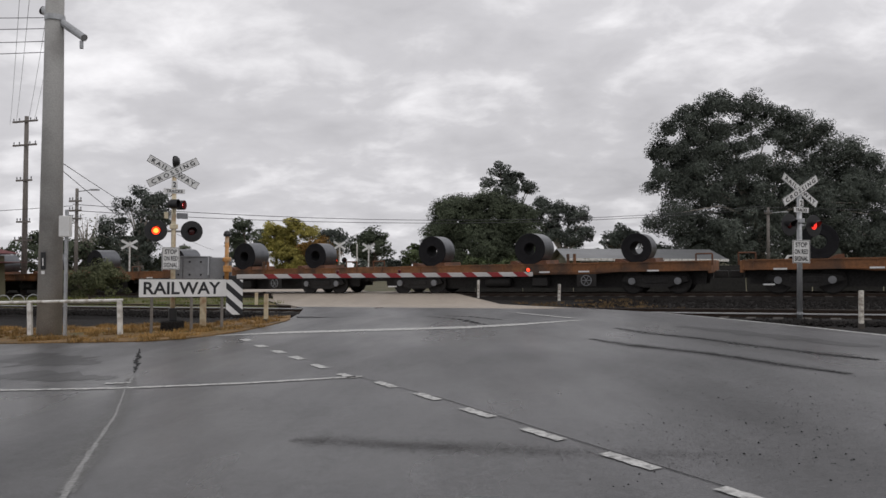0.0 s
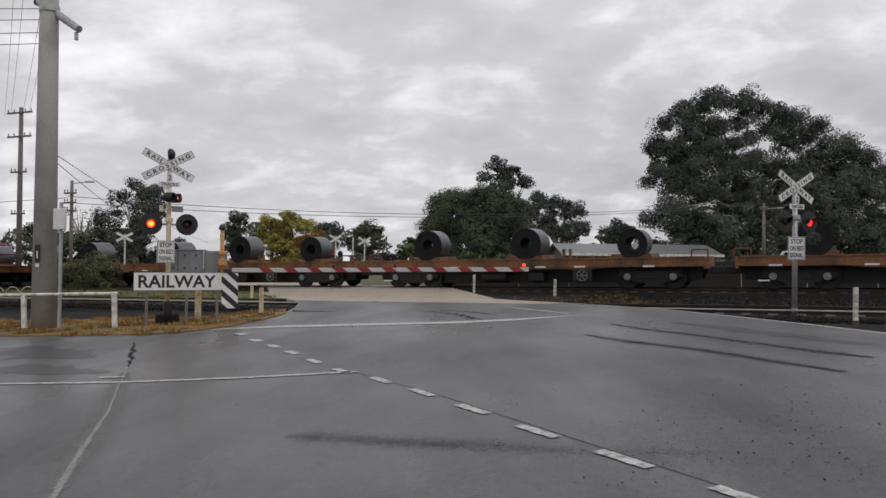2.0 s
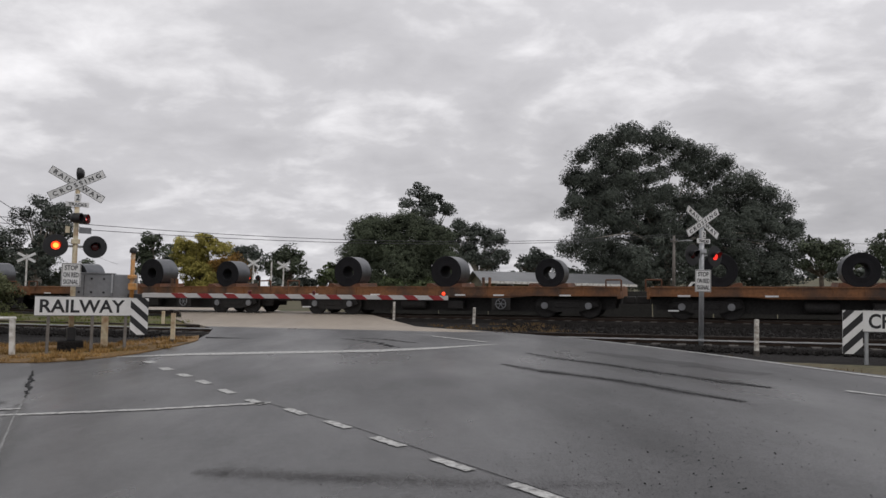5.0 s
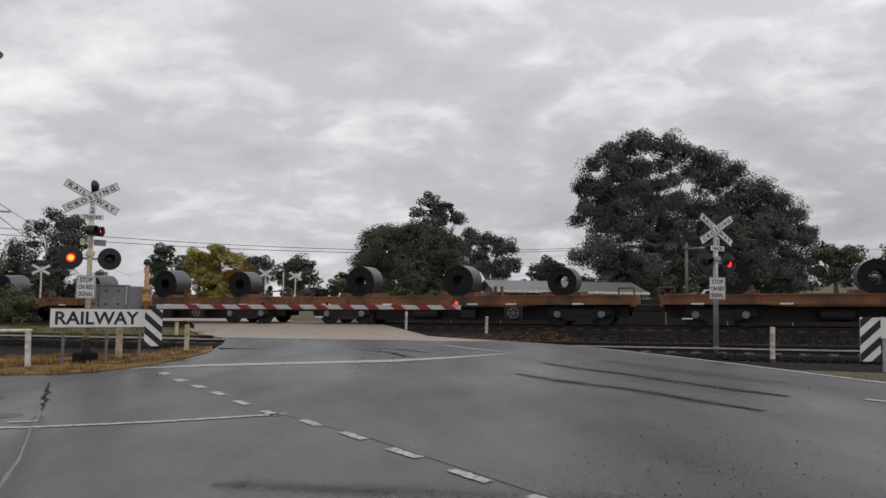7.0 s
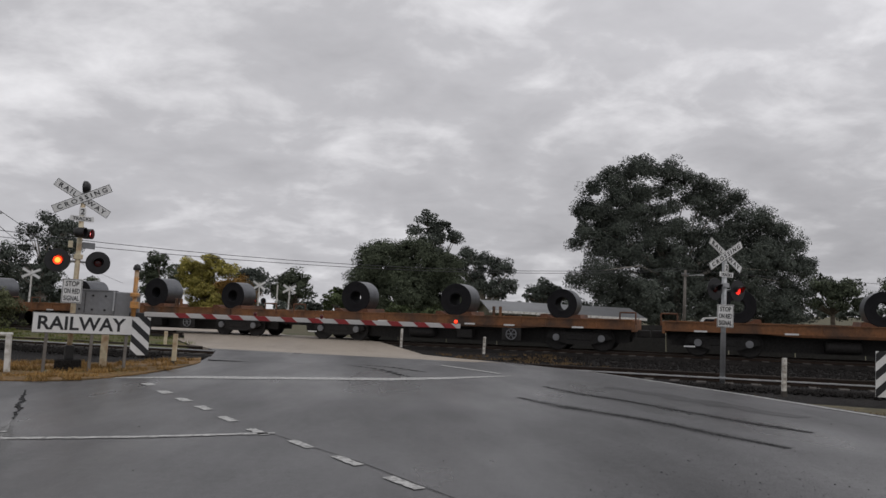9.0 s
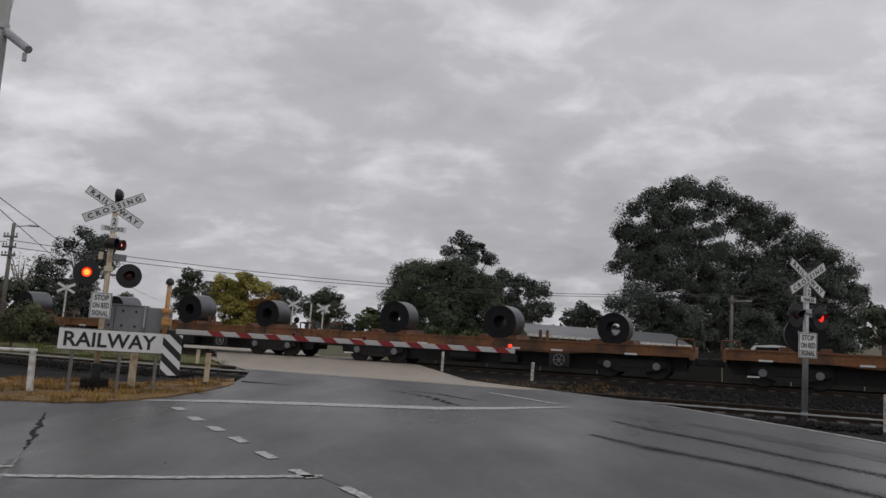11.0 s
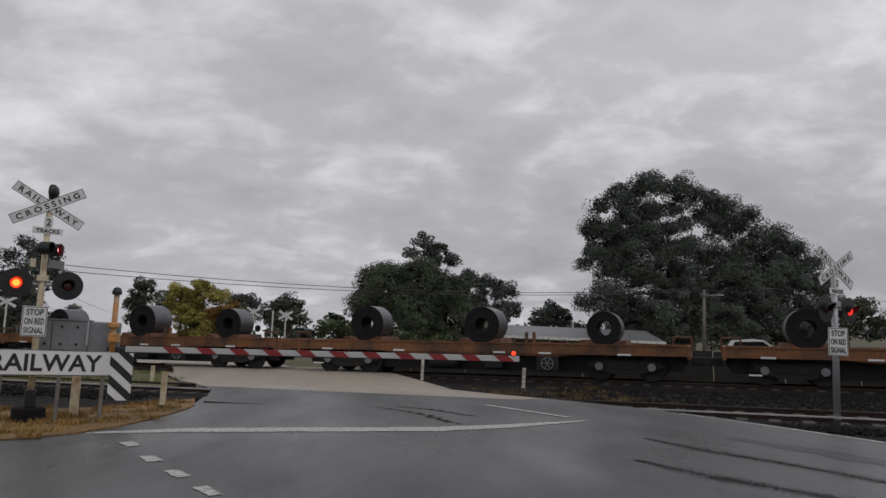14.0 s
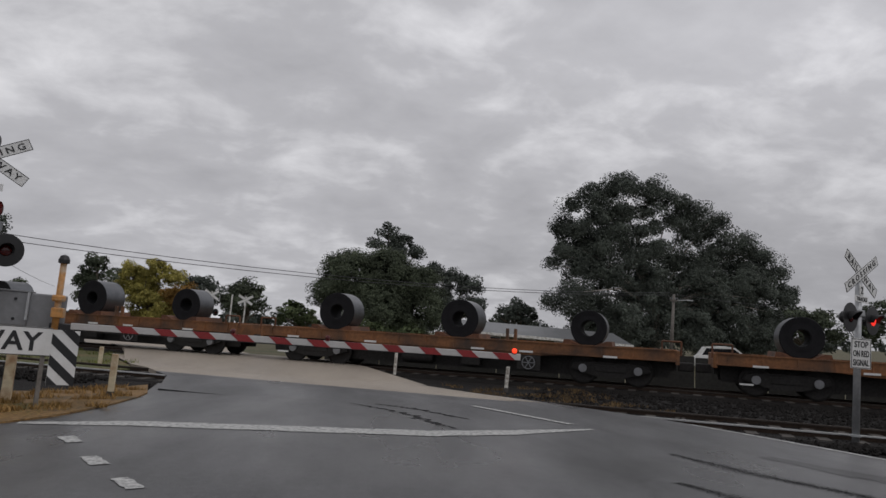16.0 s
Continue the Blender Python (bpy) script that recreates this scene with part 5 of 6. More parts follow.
def far_woods():
    """A low uneven band of woodland along the horizon."""
    rng = random.Random(4)
    lobes = []
    for k in range(70):
        x = -170 + 5.2 * k + rng.uniform(-2, 2)
        lobes.append((x, rng.uniform(1.2, 2.4), rng.uniform(3, 5), rng.uniform(1.4, 3.0)))
    crown_mesh("far_woods", lobes, 150, 0.9, 520, 55, 0.5, 1.5, GUM, None, 41, 0.3)
    tagged(bpy.data.objects["far_woods"], "low dark band of distant woodland", "woodland", "", "stuff")


far_woods()


# ---- houses ----
def long_house():
    """Low house with a shallow sheet roof, gable towards the line."""
    m = pose(12.5, 62, -0.3, 0, LEAN, 4)
    t = thing("house", m, "low olive house with a shallow grey sheet metal roof", "house")
    L, W, H, R = 12.5, 6.4, 1.95, 2.75
    part("wall", box((L / 2 - 3, 0, H / 2), (L, W, H)), OLIVE, t, "olive weatherboard wall")
    x0 = -3.0
    for x in (x0, x0 + L - 0.1):
        g = bmesh.new()
        a, b = ([g.verts.new((x + dx, y, z)) for y, z in ((-W / 2, H), (W / 2, H), (0, R - 0.06))] for dx in (0, 0.1))
        g.faces.new(a)
        g.faces.new(b)
        for k in range(3):
            g.faces.new((a[k], a[(k + 1) % 3], b[(k + 1) % 3], b[k]))
        bmesh.ops.recalc_face_normals(g, faces=g.faces[:])
        part("gable", g, OLIVE, t, "olive gable end")
    for s in (-1, 1):
        rf = bmesh.new()
        n = Vector((0, s * (R - H), W / 2)).normalized() * 0.05
        c = [Vector((x, y, z)) for x, y, z in ((x0 - 0.5, 0, R), (x0 + L + 0.5, 0, R), (x0 + L + 0.5, s * (W / 2 + 0.6), H - 0.12), (x0 - 0.5, s * (W / 2 + 0.6), H - 0.12))]
        a, b = [rf.verts.new(p) for p in c], [rf.verts.new(p + Vector((0, 0, 0.06))) for p in c]
        rf.faces.new(a)
        rf.faces.new(b)
        for k in range(4):
            rf.faces.new((a[k], a[(k + 1) % 4], b[(k + 1) % 4], b[k]))
        bmesh.ops.recalc_face_normals(rf, faces=rf.faces[:])
        part("roof", rf, ROOF, t, "grey corrugated sheet roof")
    part("fascia", box((x0 + L / 2, -W / 2 - 0.62, H - 0.12), (L + 1, 0.04, 0.2)), WHITE, t)
    for x in (-1.4, 1.4, 4.4):
        w = part("window", box((x, -W / 2 - 0.01, 1.25), (1.5, 0.06, 0.9)), WHITE, t)
        part("pane", box((x, -W / 2 - 0.045, 1.25), (1.36, 0.01, 0.76)), GLASSDARK, w)
    part("flue", rod((4, 1.0, R - 0.2), (4, 1.0, R + 0.5), 0.09), GALV, t)


long_house()


def red_house():
    t = thing("house", pose(-32.0, 40, -0.15, 0, 0, -25), "house with a dark red hipped roof", "house")
    part("wall", box((0, 0, 1.65), (9, 7, 3.3)), OLIVE, t)
    for z, s, h in ((3.4, 1.0, 1.4), (2.85, 1.12, 0.3)):
        bm = bmesh.new()
        a = [bm.verts.new((x * 5.1 * s, y * 4.1 * s, z)) for x, y in ((-1, -1), (1, -1), (1, 1), (-1, 1))]
        b = [bm.verts.new((x * 2.0, y * 0.2, z + h)) for x, y in ((-1, -1), (1, -1), (1, 1), (-1, 1))]
        bm.faces.new(a)
        bm.faces.new(b)
        for k in range(4):
            bm.faces.new((a[k], a[(k + 1) % 4], b[(k + 1) % 4], b[k]))
        bmesh.ops.recalc_face_normals(bm, faces=bm.faces[:])
        part("roof", bm, REDROOF, t, "dark red tiled roof")


red_house()


def shade_fence():
    """Added dark panels behind the railway that stand in for shade under wagons."""
    t = thing("fence", pose(0, 0, 0), "added dark fence standing in for shade under the wagons", "fence")
    a, b = uv(-70, 14.5), uv(60, 14.5)
    for k in range(48):
        p, q = a.lerp(b, k / 48), a.lerp(b, (k + 1) / 48)
        d = q - p
        if -23 < (TRACK.inverted() @ p).x < -9:
            continue
        part("panel", box((0, 0, 0.55), (d.length - 0.04, 0.05, 1.3), Matrix.Translation((p + q) / 2) @ pose(0, 0, 0, 0, 0, math.degrees(math.atan2(d.y, d.x)))), SHADEFENCE, t)


shade_fence()

# ---- poles and wires ----
def concrete_pole():
    t = thing("power_pole", pose(-10.33, 17.43, 0.0, 0, LEAN - 1.0, 0), "thick round grey concrete power pole", "power pole", "power poles")
    part("shaft", rod((0, 0, 0), (0.22, 0, 12.5), 0.315, 0.2, 24), CONCRETE, t, "", True)
    arm = part("cross_arm", rod((-0.3, 0.3, 9.02), (1.15, -0.35, 8.02), 0.12, 0.1, 12), GALV, t, "round steel bracket arm")
    part("arm_cap", lathe([(0.001, 0), (0.11, 0), (0.12, 0.1), (0.001, 0.12)], 12, pose(-0.28, 0.3, 8.98, 0, -60, 0)), BLACK, arm)
    part("insulator", rod((1.05, -0.3, 7.95), (1.05, -0.3, 7.75), 0.05), GALV, arm)
    part("number_tag", box((0.02, -0.33, 2.05), (0.13, 0.02, 0.46), None, 0.005), BLACK, t, "dark vertical tag with pale bars")
    tg = bmesh.new()
    add_box(tg, (0.02, -0.343, 2.02), (0.03, 0.004, 0.2))
    add_box(tg, (0.02, -0.343, 1.74), (0.09, 0.004, 0.09))
    part("tag_bars", tg, SIGNWHITE, t)
    part("strap", lathe([(0.22, 8.6), (0.26, 8.6), (0.26, 8.75), (0.22, 8.75)], 20, pose(0.16, 0, 0), True), GALV, t)
    return t


concrete_pole()


def meter_post():
    t = thing("meter_post", pose(-9.75, 17.15, 0.0, 0, LEAN, 0), "slim dark post with a small grey box", "post")
    part("post", box((0, 0, 1.7), (0.07, 0.07, 3.4)), GALV, t)
    part("grey_box", box((0, -0.06, 2.95), (0.29, 0.16, 0.56), None, 0.02), SIGNWHITE, t, "small white meter box")


meter_post()


def timber_pole(x, y, h, arms, label, lamp=None, r=0.17, turn=-20):
    t = thing("power_pole", pose(x, y, -0.1 - 0.012 * x, 0, LEAN, 0), label, "power pole", "power poles")
    part("shaft", rod((0, 0, 0), (0, 0, h), r, r * 0.65, 12), TIMBERPOLE, t, "", True)
    m = pose(0, 0, 0, 0, 0, turn)
    for z, half in arms:
        a = part("cross_arm", box((0, -0.12, z), (half * 2, 0.09, 0.11), m), TIMBERPOLE, t)
        for s in (-0.92, -0.45, 0.45, 0.92):
            part("insulator", lathe([(0.001, 0.2), (0.03, 0.18), (0.045, 0.1), (0.03, 0.06), (0.012, 0.0)], 8, m @ pose(s * half, -0.12, z + 0.05)), MACHINE, a)
    if lamp:
        part("lamp_arm", rod((0, 0, lamp), (1.0, -0.2, lamp + 0.1), 0.03), GALV, t)
        part("lamp_head", box((1.25, -0.25, lamp + 0.1), (0.55, 0.2, 0.1), None, 0.03), GALV, t, "grey street lamp head")
    return t


timber_pole(-27.6, 45, 12.1, ((11.75, 1.1), (10.2, 1.05), (7.9, 0.7), (5.2, 0.6), (4.0, 0.8)), "tall timber power pole with several cross arms", None, 0.19)
timber_pole(-23.4, 43.5, 7.1, ((6.3, 0.5), (5.7, 0.5), (5.2, 0.5)), "dark timber pole with a street lamp", 6.9, 0.14)
timber_pole(26.4, 60, 5.8, ((5.3, 0.3),), "slender grey pole with a street lamp", 5.3, 0.16)


def wire(a, b, sag, r=0.012, seg=14):
    a, b = Vector(a), Vector(b)
    bm = bmesh.new()
    d = (b - a).normalized()
    s1 = d.cross(Vector((0, 0, 1))).normalized()
    s2 = s1.cross(d)
    last = None
    for k in range(seg + 1):
        f = k / seg
        p = a.lerp(b, f) - Vector((0, 0, sag * 4 * f * (1 - f)))
        ring = [bm.verts.new(p + (s1 * math.cos(q * 2.0944) + s2 * math.sin(q * 2.0944)) * r) for q in range(3)]
        if last is not None:
            for q in range(3):
                bm.faces.new((last[q], last[(q + 1) % 3], ring[(q + 1) % 3], ring[q]))
        last = ring
    ob = link_mesh("overhead_wire", bm, WIRE)
    tagged(ob, "thin black overhead wire strung between the poles", "wire", "overhead wires")


wire((-23.4, 43.5, 6.3), (26.3, 60, 5.5), 1.1, 0.022)
wire((-23.4, 43.5, 5.9), (26.3, 60, 5.3), 1.0, 0.022)
wire((26.3, 60, 5.4), (90, 80, 5.6), 0.8, 0.022)
wire((-60, 34, 6.2), (-23.4, 43.5, 6.2), 0.6, 0.02)
wire((-9.9, 17.4, 4.75), (-19.5, 58, 3.6), 0.3, 0.012)
wire((-9.9, 17.4, 4.55), (-22.5, 58, 3.4), 0.3, 0.012)
for s in (-1.0, -0.5, 0.5, 1.0):
    wire((-27.4 + s, 45 - 0.35 * s, 11.9), (-10.0 + 0.7 * s, 17.4, 11.6 + 0.15 * s), 0.35, 0.009)
    wire((-10.0 + 0.7 * s, 17.4, 11.6 + 0.15 * s), (8 + s, -14, 11.5), 0.35, 0.009)
for k, z in enumerate((8.7, 8.4, 8.05, 7.75)):
    wire((-45, 13 + k, z + 0.6), (-10.2, 17.4, z), 0.2, 0.012)


# ---- signals on the far side ----
far_signal((-9.5, 60, 0.1), 3.75, 40, True)
far_signal((-7.1, 60.5, 0.1), 3.5, 30, False)
far_signal((-24.3, 53, 0.3), 4.0, 29, False)
t = thing("marker_pole", pose(-8.1, 60.5, 0.0, 0, LEAN, 0), "slim white pole beyond the tracks", "post")
part("shaft", rod((0, 0, 0), (0, 0, 3.7), 0.06), WHITE, t)


# ---- utility truck, set on the road outside the camera's view ----
def road_wheel(parent, x, y, out):
    """Tyre and five-spoke rim; out is +1 on the left side."""
    m = pose(x, y, 0.385, -90 * out, 0, 0)
    w = part("wheel", lathe([(0.23, -0.11), (0.30, -0.125), (0.355, -0.12), (0.38, -0.08), (0.385, 0.0), (0.38, 0.08), (0.355, 0.12), (0.30, 0.125), (0.23, 0.11)], 36, m, True), TYRE, parent, "black off-road tyre", True)
    part("rim", lathe([(0.235, -0.1), (0.235, 0.1), (0.215, 0.105), (0.205, 0.05), (0.205, -0.1)], 32, m, True), ALLOY, w, "silver alloy rim", True)
    part("rim_back", lathe([(0.001, -0.02), (0.205, -0.02), (0.205, -0.03), (0.001, -0.03)], 24, m), PLASTIC, w)
    part("hub", lathe([(0.001, 0.085), (0.04, 0.085), (0.06, 0.07), (0.065, 0.0)], 16, m), ALLOY, w)
    for k in range(6):
        a = m @ pose(0, 0, 0, 0, 0, 60 * k + 12)
        bm = bmesh.new()
        pts = [(-0.035, 0.03), (0.035, 0.03), (0.055, 0.21), (-0.055, 0.21)]
        lo = [bm.verts.new(a @ Vector((p, q, 0.02))) for p, q in pts]
        hi = [bm.verts.new(a @ Vector((p * 0.8, q, 0.085 if q < 0.1 else 0.06))) for p, q in pts]
        bm.faces.new(hi)
        for j in range(4):
            bm.faces.new((lo[j], lo[(j + 1) % 4], hi[(j + 1) % 4], hi[j]))
        bmesh.ops.recalc_face_normals(bm, faces=bm.faces[:])
        part("spoke", bm, ALLOY, w)


def arch(cx, cz, r, a0, a1, n=14):
    return [(cx + r * math.cos(radians(a0 + (a1 - a0) * k / n)), cz + r * math.sin(radians(a0 + (a1 - a0) * k / n))) for k in range(n + 1)]


def half_width(x, z):
    w = 0.90
    if x > 1.5:
        w -= 0.17 * ((x - 1.5) / 0.95) ** 2.2
    if x < -2.4:
        w -= 0.05 * ((-x - 2.4) / 0.5) ** 2
    w -= 0.07 * max(0.0, (z - 0.95) / 0.25) ** 1.5
    w -= 0.05 * max(0.0, (0.6 - z) / 0.25)
    return w


def car_side(points, inset=0.0):
    return [(x, half_width(x, z) - inset, z) for x, z in points]


def pickup():
    head = 119.0
    wheel_spot = Vector((9.1, 2.1, 0.005))
    m = Matrix.Translation(wheel_spot) @ pose(0, 0, 0, 0, 0, head) @ Matrix.Translation((-1.5, -0.90, 0))
    t = thing("pickup_truck", m, "dark grey four-door pickup truck with alloy wheels on wet asphalt", "car")
    tops = [(-2.92, 1.10), (-2.86, 1.165), (-1.0, 1.165), (0.95, 1.18), (1.5, 1.15), (1.9, 1.105), (2.18, 1.05), (2.32, 0.98), (2.41, 0.86), (2.46, 0.70)]
    feet = [(-2.92, 0.62), (-2.75, 0.52), (-1.0, 0.44), (1.0, 0.42), (2.2, 0.42), (2.46, 0.52)]

    def along(table, x):
        return float(np.interp(x, [p[0] for p in table], [p[1] for p in table]))
    xs = sorted({-2.92, -2.86, 2.46, 2.42, 2.37, *(-2.8 + 0.1 * k for k in range(52)), *(c + 0.47 * math.cos(radians(a)) for c in (-1.5, 1.5) for a in range(0, 181, 12))})
    bm = bmesh.new()
    rows = []
    for x in xs:
        zt, zb = along(tops, x), along(feet, x)
        for c in (-1.5, 1.5):
            if abs(x - c) <= 0.4701:
                zb = max(zb, 0.40 + math.sqrt(max(0.0, 0.47 ** 2 - (x - c) ** 2)))
        side_pts = []
        for k in range(7):
            f = k / 6
            z = zb + (zt - 0.035 - zb) * f
            side_pts.append((half_width(x, z) + 0.012 * math.sin(math.pi * f), z))
        w = side_pts[-1][0]
        side_pts.append((w - 0.018, zt - 0.012))
        side_pts.append((w - 0.05, zt))
        left = [(y, z) for y, z in side_pts]
        over = [(w * f, zt + 0.03 * (1 - (f / 0.9) ** 2)) for f in (0.8, 0.6, 0.3, 0.0, -0.3, -0.6, -0.8)]
        ring = left + over + [(-y, z) for y, z in reversed(side_pts)]
        rows.append([bm.verts.new((x, y, z)) for y, z in ring])
    for p, q in zip(rows, rows[1:]):
        for k in range(len(p) - 1):
            bm.faces.new((p[k], p[k + 1], q[k + 1], q[k]))
    bm.faces.new(rows[0])
    bm.faces.new(rows[-1])
    bmesh.ops.recalc_face_normals(bm, faces=bm.faces[:])
    body = part("body", bm, CARPAINT, t, "dark grey metallic body", True)
    # cabin
    cab = [(1.02, 1.15), (0.55, 1.47), (0.12, 1.73), (-0.15, 1.785), (-0.7, 1.785), (-1.05, 1.73), (-1.32, 1.16)]

    def cab_w(z, inset=0.0):
        return 0.83 - 0.17 * ((z - 1.15) / 0.63) - inset
    bm = bmesh.new()
    rows = []
    for f in (-1.0, -0.85, 0.0, 0.85, 1.0):
        rows.append([bm.verts.new((x - 0.05 * f * f, cab_w(z) * f, z + (0.02 * (1 - f * f) if z > 1.6 else 0) - (0.025 if abs(f) == 1 and z > 1.6 else 0))) for x, z in cab])
    for p, q in zip(rows, rows[1:]):
        for k in range(len(cab)):
            bm.faces.new((p[k], p[(k + 1) % len(cab)], q[(k + 1) % len(cab)], q[k]))
    bm.faces.new(rows[0])
    bm.faces.new(rows[-1])
    bmesh.ops.recalc_face_normals(bm, faces=bm.faces[:])
    cabin = part("cabin", bm, CARPAINT, t, "dark grey roof and pillars")
    mod = cabin.modifiers.new("soft_edges", "BEVEL")
    mod.width, mod.segments, mod.limit_method, mod.angle_limit = 0.03, 2, "ANGLE", radians(30)
    for s in (-1, 1):
        for name, pts in (("front_side_window", [(0.80, 1.2), (0.50, 1.42), (0.10, 1.66), (-0.12, 1.70), (-0.2, 1.2)]), ("rear_side_window", [(-0.27, 1.2), (-0.2, 1.70), (-0.66, 1.70), (-0.95, 1.64), (-1.1, 1.2)])):
            bm = bmesh.new()
            vs = [bm.verts.new((x - 0.05, s * (cab_w(z) + 0.008), z)) for x, z in pts]
            f = bm.faces.new(vs)
            r = bmesh.ops.extrude_face_region(bm, geom=[f])
            bmesh.ops.translate(bm, verts=[v for v in r["geom"] if isinstance(v, bmesh.types.BMVert)], vec=(0, -s * 0.03, 0))
            bmesh.ops.recalc_face_normals(bm, faces=bm.faces[:])
            part(name, bm, GLASSDARK, cabin, "dark tinted glass")
        trim = bmesh.new()
        edge = [(0.86, 1.21), (0.50, 1.46), (0.10, 1.70), (-0.15, 1.745), (-0.7, 1.745), (-1.0, 1.69)]
        for (xa, za), (xb, zb) in zip(edge, edge[1:]):
            add_rod(trim, (xa - 0.05, s * (cab_w(za) + 0.012), za), (xb - 0.05, s * (cab_w(zb) + 0.012), zb), 0.013, None, 6)
        part("window_trim", trim, CHROME, cabin, "bright trim along the roof line")
        # mirrors, handles, flares, steps
        mir = part("side_mirror", box((0.72, s * 1.0, 1.25), (0.14, 0.22, 0.2), None, 0.04), PLASTIC, t, "black door mirror")
        part("mirror_arm", box((0.74, s * 0.88, 1.2), (0.08, 0.14, 0.06), None, 0.01), PLASTIC, mir)
        for x in (-0.05, -1.0):
            part("door_handle", box((x, s * 0.905, 1.0), (0.22, 0.05, 0.045), None, 0.015), PLASTIC, t, "black door handle")
        gaps = bmesh.new()
        for x in (0.93, -0.24, -1.25):
            add_box(gaps, (x, s * 0.895, 0.80), (0.012, 0.02, 0.68))
        add_box(gaps, (-0.2, s * 0.902, 0.475), (2.3, 0.012, 0.012))
        part("door_gap", gaps, PLASTIC, t, "dark shut lines of the doors")
        for cx in (1.5, -1.5):
            fl = bmesh.new()
            inner, outer = arch(cx, 0.40, 0.455, 172, 8, 18), arch(cx, 0.40, 0.545, 172, 8, 18)
            va, vb, vc, vd = ([fl.verts.new((x, s * y, z)) for x, z in pts] for pts, y in ((inner, 0.935), (outer, 0.905), (inner, 0.80), (outer, 0.84)))
            for k in range(18):
                fl.faces.new((va[k], va[k + 1], vb[k + 1], vb[k]))
                fl.faces.new((va[k], va[k + 1], vc[k + 1], vc[k]))
                fl.faces.new((vb[k], vb[k + 1], vd[k + 1], vd[k]))
            bmesh.ops.recalc_face_normals(fl, faces=fl.faces[:])
            part("wheel_flare", fl, CARPAINT, t, "flared wheel arch", True)
            liner = bmesh.new()
            pts = arch(cx, 0.40, 0.465, 180, 0, 18)
            a, b = ([liner.verts.new((x, s * y, z)) for x, z in pts] for y in (0.88, 0.45))
            for k in range(18):
                liner.faces.new((a[k], a[k + 1], b[k + 1], b[k]))
            liner.faces.new(b)
            part("wheel_well", liner, PLASTIC, t, "black wheel well")
            road_wheel(t, cx, s * 0.79, s)
        st = part("side_step", rod((0.85, s * 0.93, 0.36), (-0.85, s * 0.93, 0.36), 0.04, None, 12), CHROME, t, "bright tubular side step", True)
        for x in (0.6, -0.6):
            part("step_bracket", box((x, s * 0.8, 0.38), (0.06, 0.26, 0.04)), PLASTIC, st)
        lampm = bmesh.new()
        vs = [lampm.verts.new(p) for p in ((2.37, s * 0.50, 0.98), (2.22, s * 0.74, 1.0), (1.86, s * 0.876, 1.035), (1.92, s * 0.885, 0.965), (2.24, s * 0.79, 0.86), (2.41, s * 0.52, 0.86))]
        lampm.faces.new(vs)
        r = bmesh.ops.extrude_face_region(lampm, geom=lampm.faces[:])
        bmesh.ops.translate(lampm, verts=[v for v in r["geom"] if isinstance(v, bmesh.types.BMVert)], vec=(0.03, s * 0.02, 0.0))
        bmesh.ops.recalc_face_normals(lampm, faces=lampm.faces[:])
        part("headlight", lampm, HEADLAMP, t, "clear swept-back headlight")
        part("badge", box((0.98, s * 0.893, 0.98), (0.14, 0.012, 0.03)), CHROME, t, "small bright badge")
    part("grille", box((2.40, 0, 0.78), (0.08, 0.95, 0.3), None, 0.02), PLASTIC, t, "black grille")
    part("bumper", box((2.36, 0, 0.5), (0.16, 1.3, 0.2), None, 0.04), PLASTIC, t)
    ws = bmesh.new()
    ws.faces.new([ws.verts.new(p) for p in ((0.99, -0.72, 1.2), (0.99, 0.72, 1.2), (0.17, 0.58, 1.725), (0.17, -0.58, 1.725))])
    bmesh.ops.translate(ws, verts=ws.verts[:], vec=(0.03, 0, 0.02))
    part("windscreen", ws, GLASSDARK, cabin, "dark reflecting windscreen")
    part("chassis", box((-0.2, 0, 0.42), (4.6, 0.9, 0.2)), PLASTIC, t)


pickup()


# ---- white car parked beyond the railway ----
def parked_car():
    t = thing("parked_car", pose(24.2, 47.5, -0.15, 0, 0, -22), "white hatchback parked beyond the railway", "car")
    part("body", extrude_profile([(-2.0, 0.3), (-2.05, 0.75), (-1.9, 0.95), (0.9, 0.95), (1.9, 0.8), (2.05, 0.6), (2.0, 0.3)], -0.85, 0.85), SIGNWHITE, t, "white painted body")
    part("cabin", extrude_profile([(-1.85, 0.95), (-1.45, 1.5), (-0.2, 1.58), (0.35, 1.5), (1.05, 0.95)], -0.74, 0.74), SIGNWHITE, t, "white roof and pillars")
    for s in (-1, 1):
        part("side_window", extrude_profile([(-1.6, 1.0), (-1.35, 1.42), (0.3, 1.42), (0.85, 1.0)], s * 0.745 - 0.006, s * 0.745 + 0.006), GLASSDARK, t, "dark side glass")
        for x in (-1.25, 1.3):
            w = part("wheel", lathe([(0.16, -0.1), (0.3, -0.1), (0.32, -0.06), (0.32, 0.06), (0.3, 0.1), (0.16, 0.1)], 20, pose(x, s * 0.78, 0.32, 90, 0, 0), True), TYRE, t)
            part("hub_cap", lathe([(0.001, -0.05), (0.19, -0.05), (0.19, 0.05), (0.001, 0.05)], 16, pose(x, s * 0.8, 0.32, 90, 0, 0)), ALLOY, w)


parked_car()


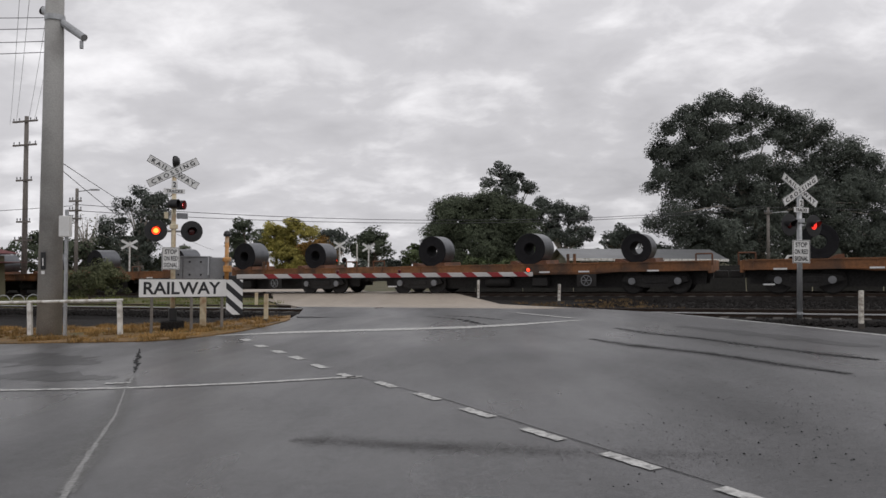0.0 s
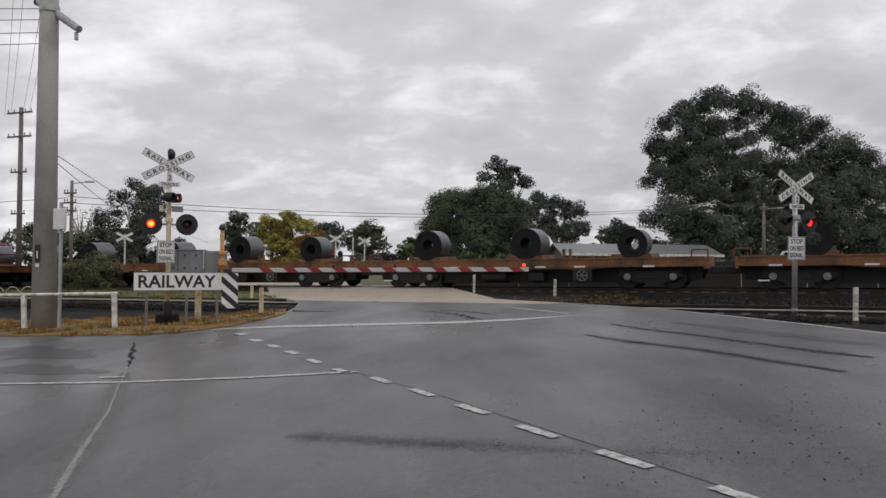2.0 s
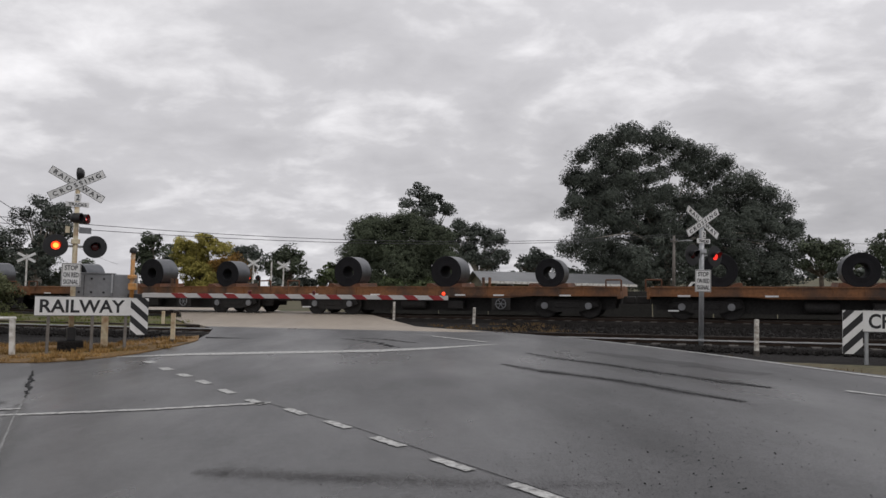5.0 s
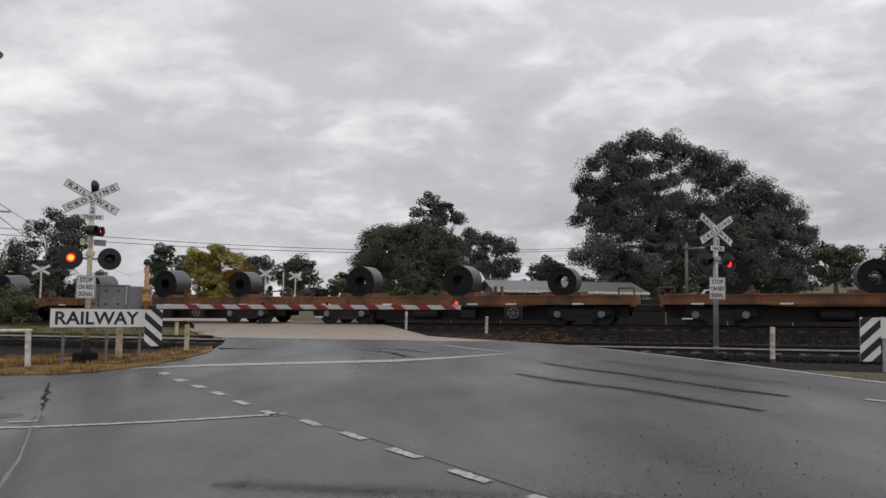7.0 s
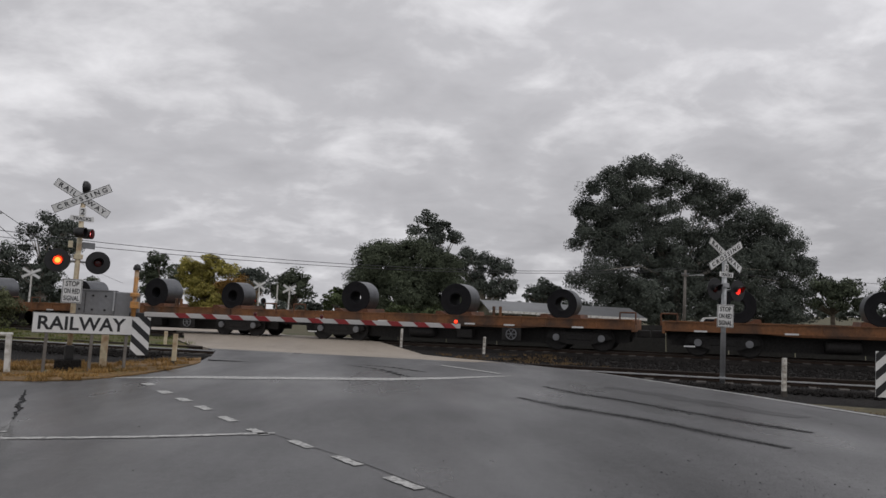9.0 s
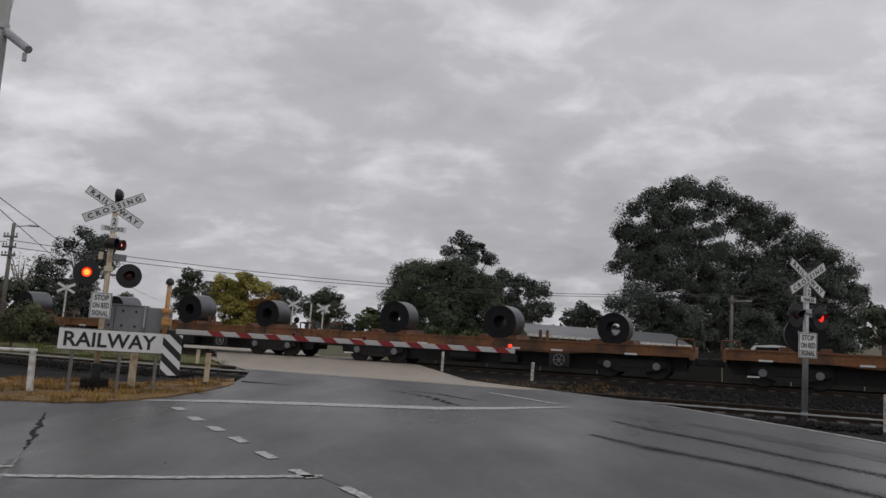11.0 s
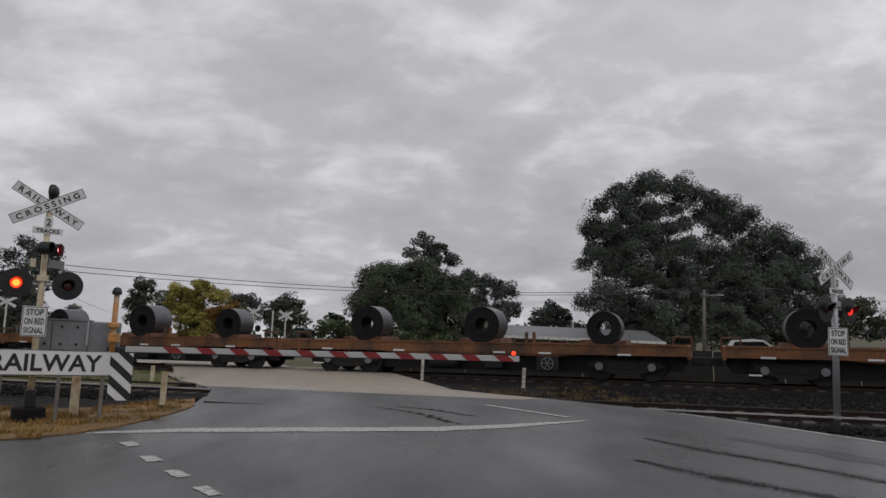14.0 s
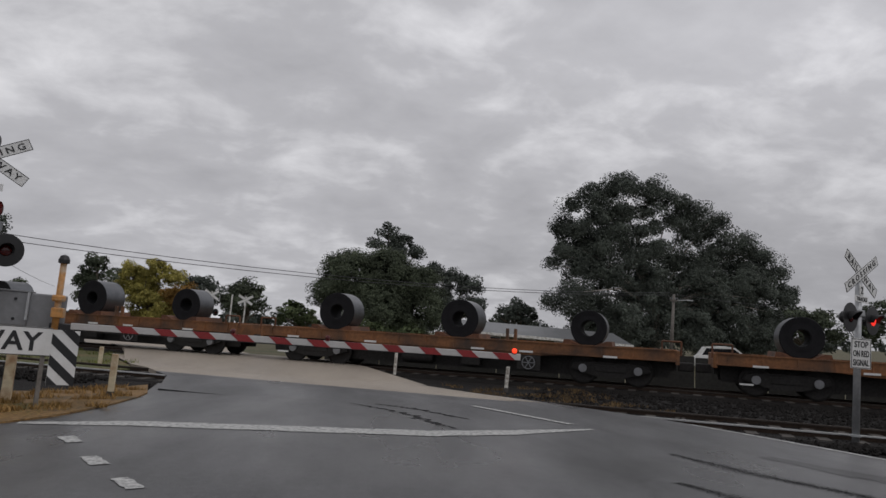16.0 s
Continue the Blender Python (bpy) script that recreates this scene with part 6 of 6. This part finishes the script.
# ---- bicycle hoops beyond the near track ----
def bike_hoop(x, y):
    t = thing("bike_hoop", pose(x, y, -0.1), "pale steel bicycle parking hoop", "bike rack", "bicycle hoops")
    bm = bmesh.new()
    pts = [(-0.4, 0.0)] + [(-0.4 * math.cos(radians(a)), 0.5 + 0.42 * math.sin(radians(a))) for a in range(0, 181, 20)] + [(0.4, 0.0)]
    for (xa, za), (xb, zb) in zip(pts, pts[1:]):
        add_rod(bm, (xa, 0, za), (xb, 0, zb), 0.03, None, 8)
    part("tube", bm, GALV, t, "bent steel tube", True)


for k in range(3):
    bike_hoop(-22.6 - 1.15 * k, 37.6 + 0.5 * k)
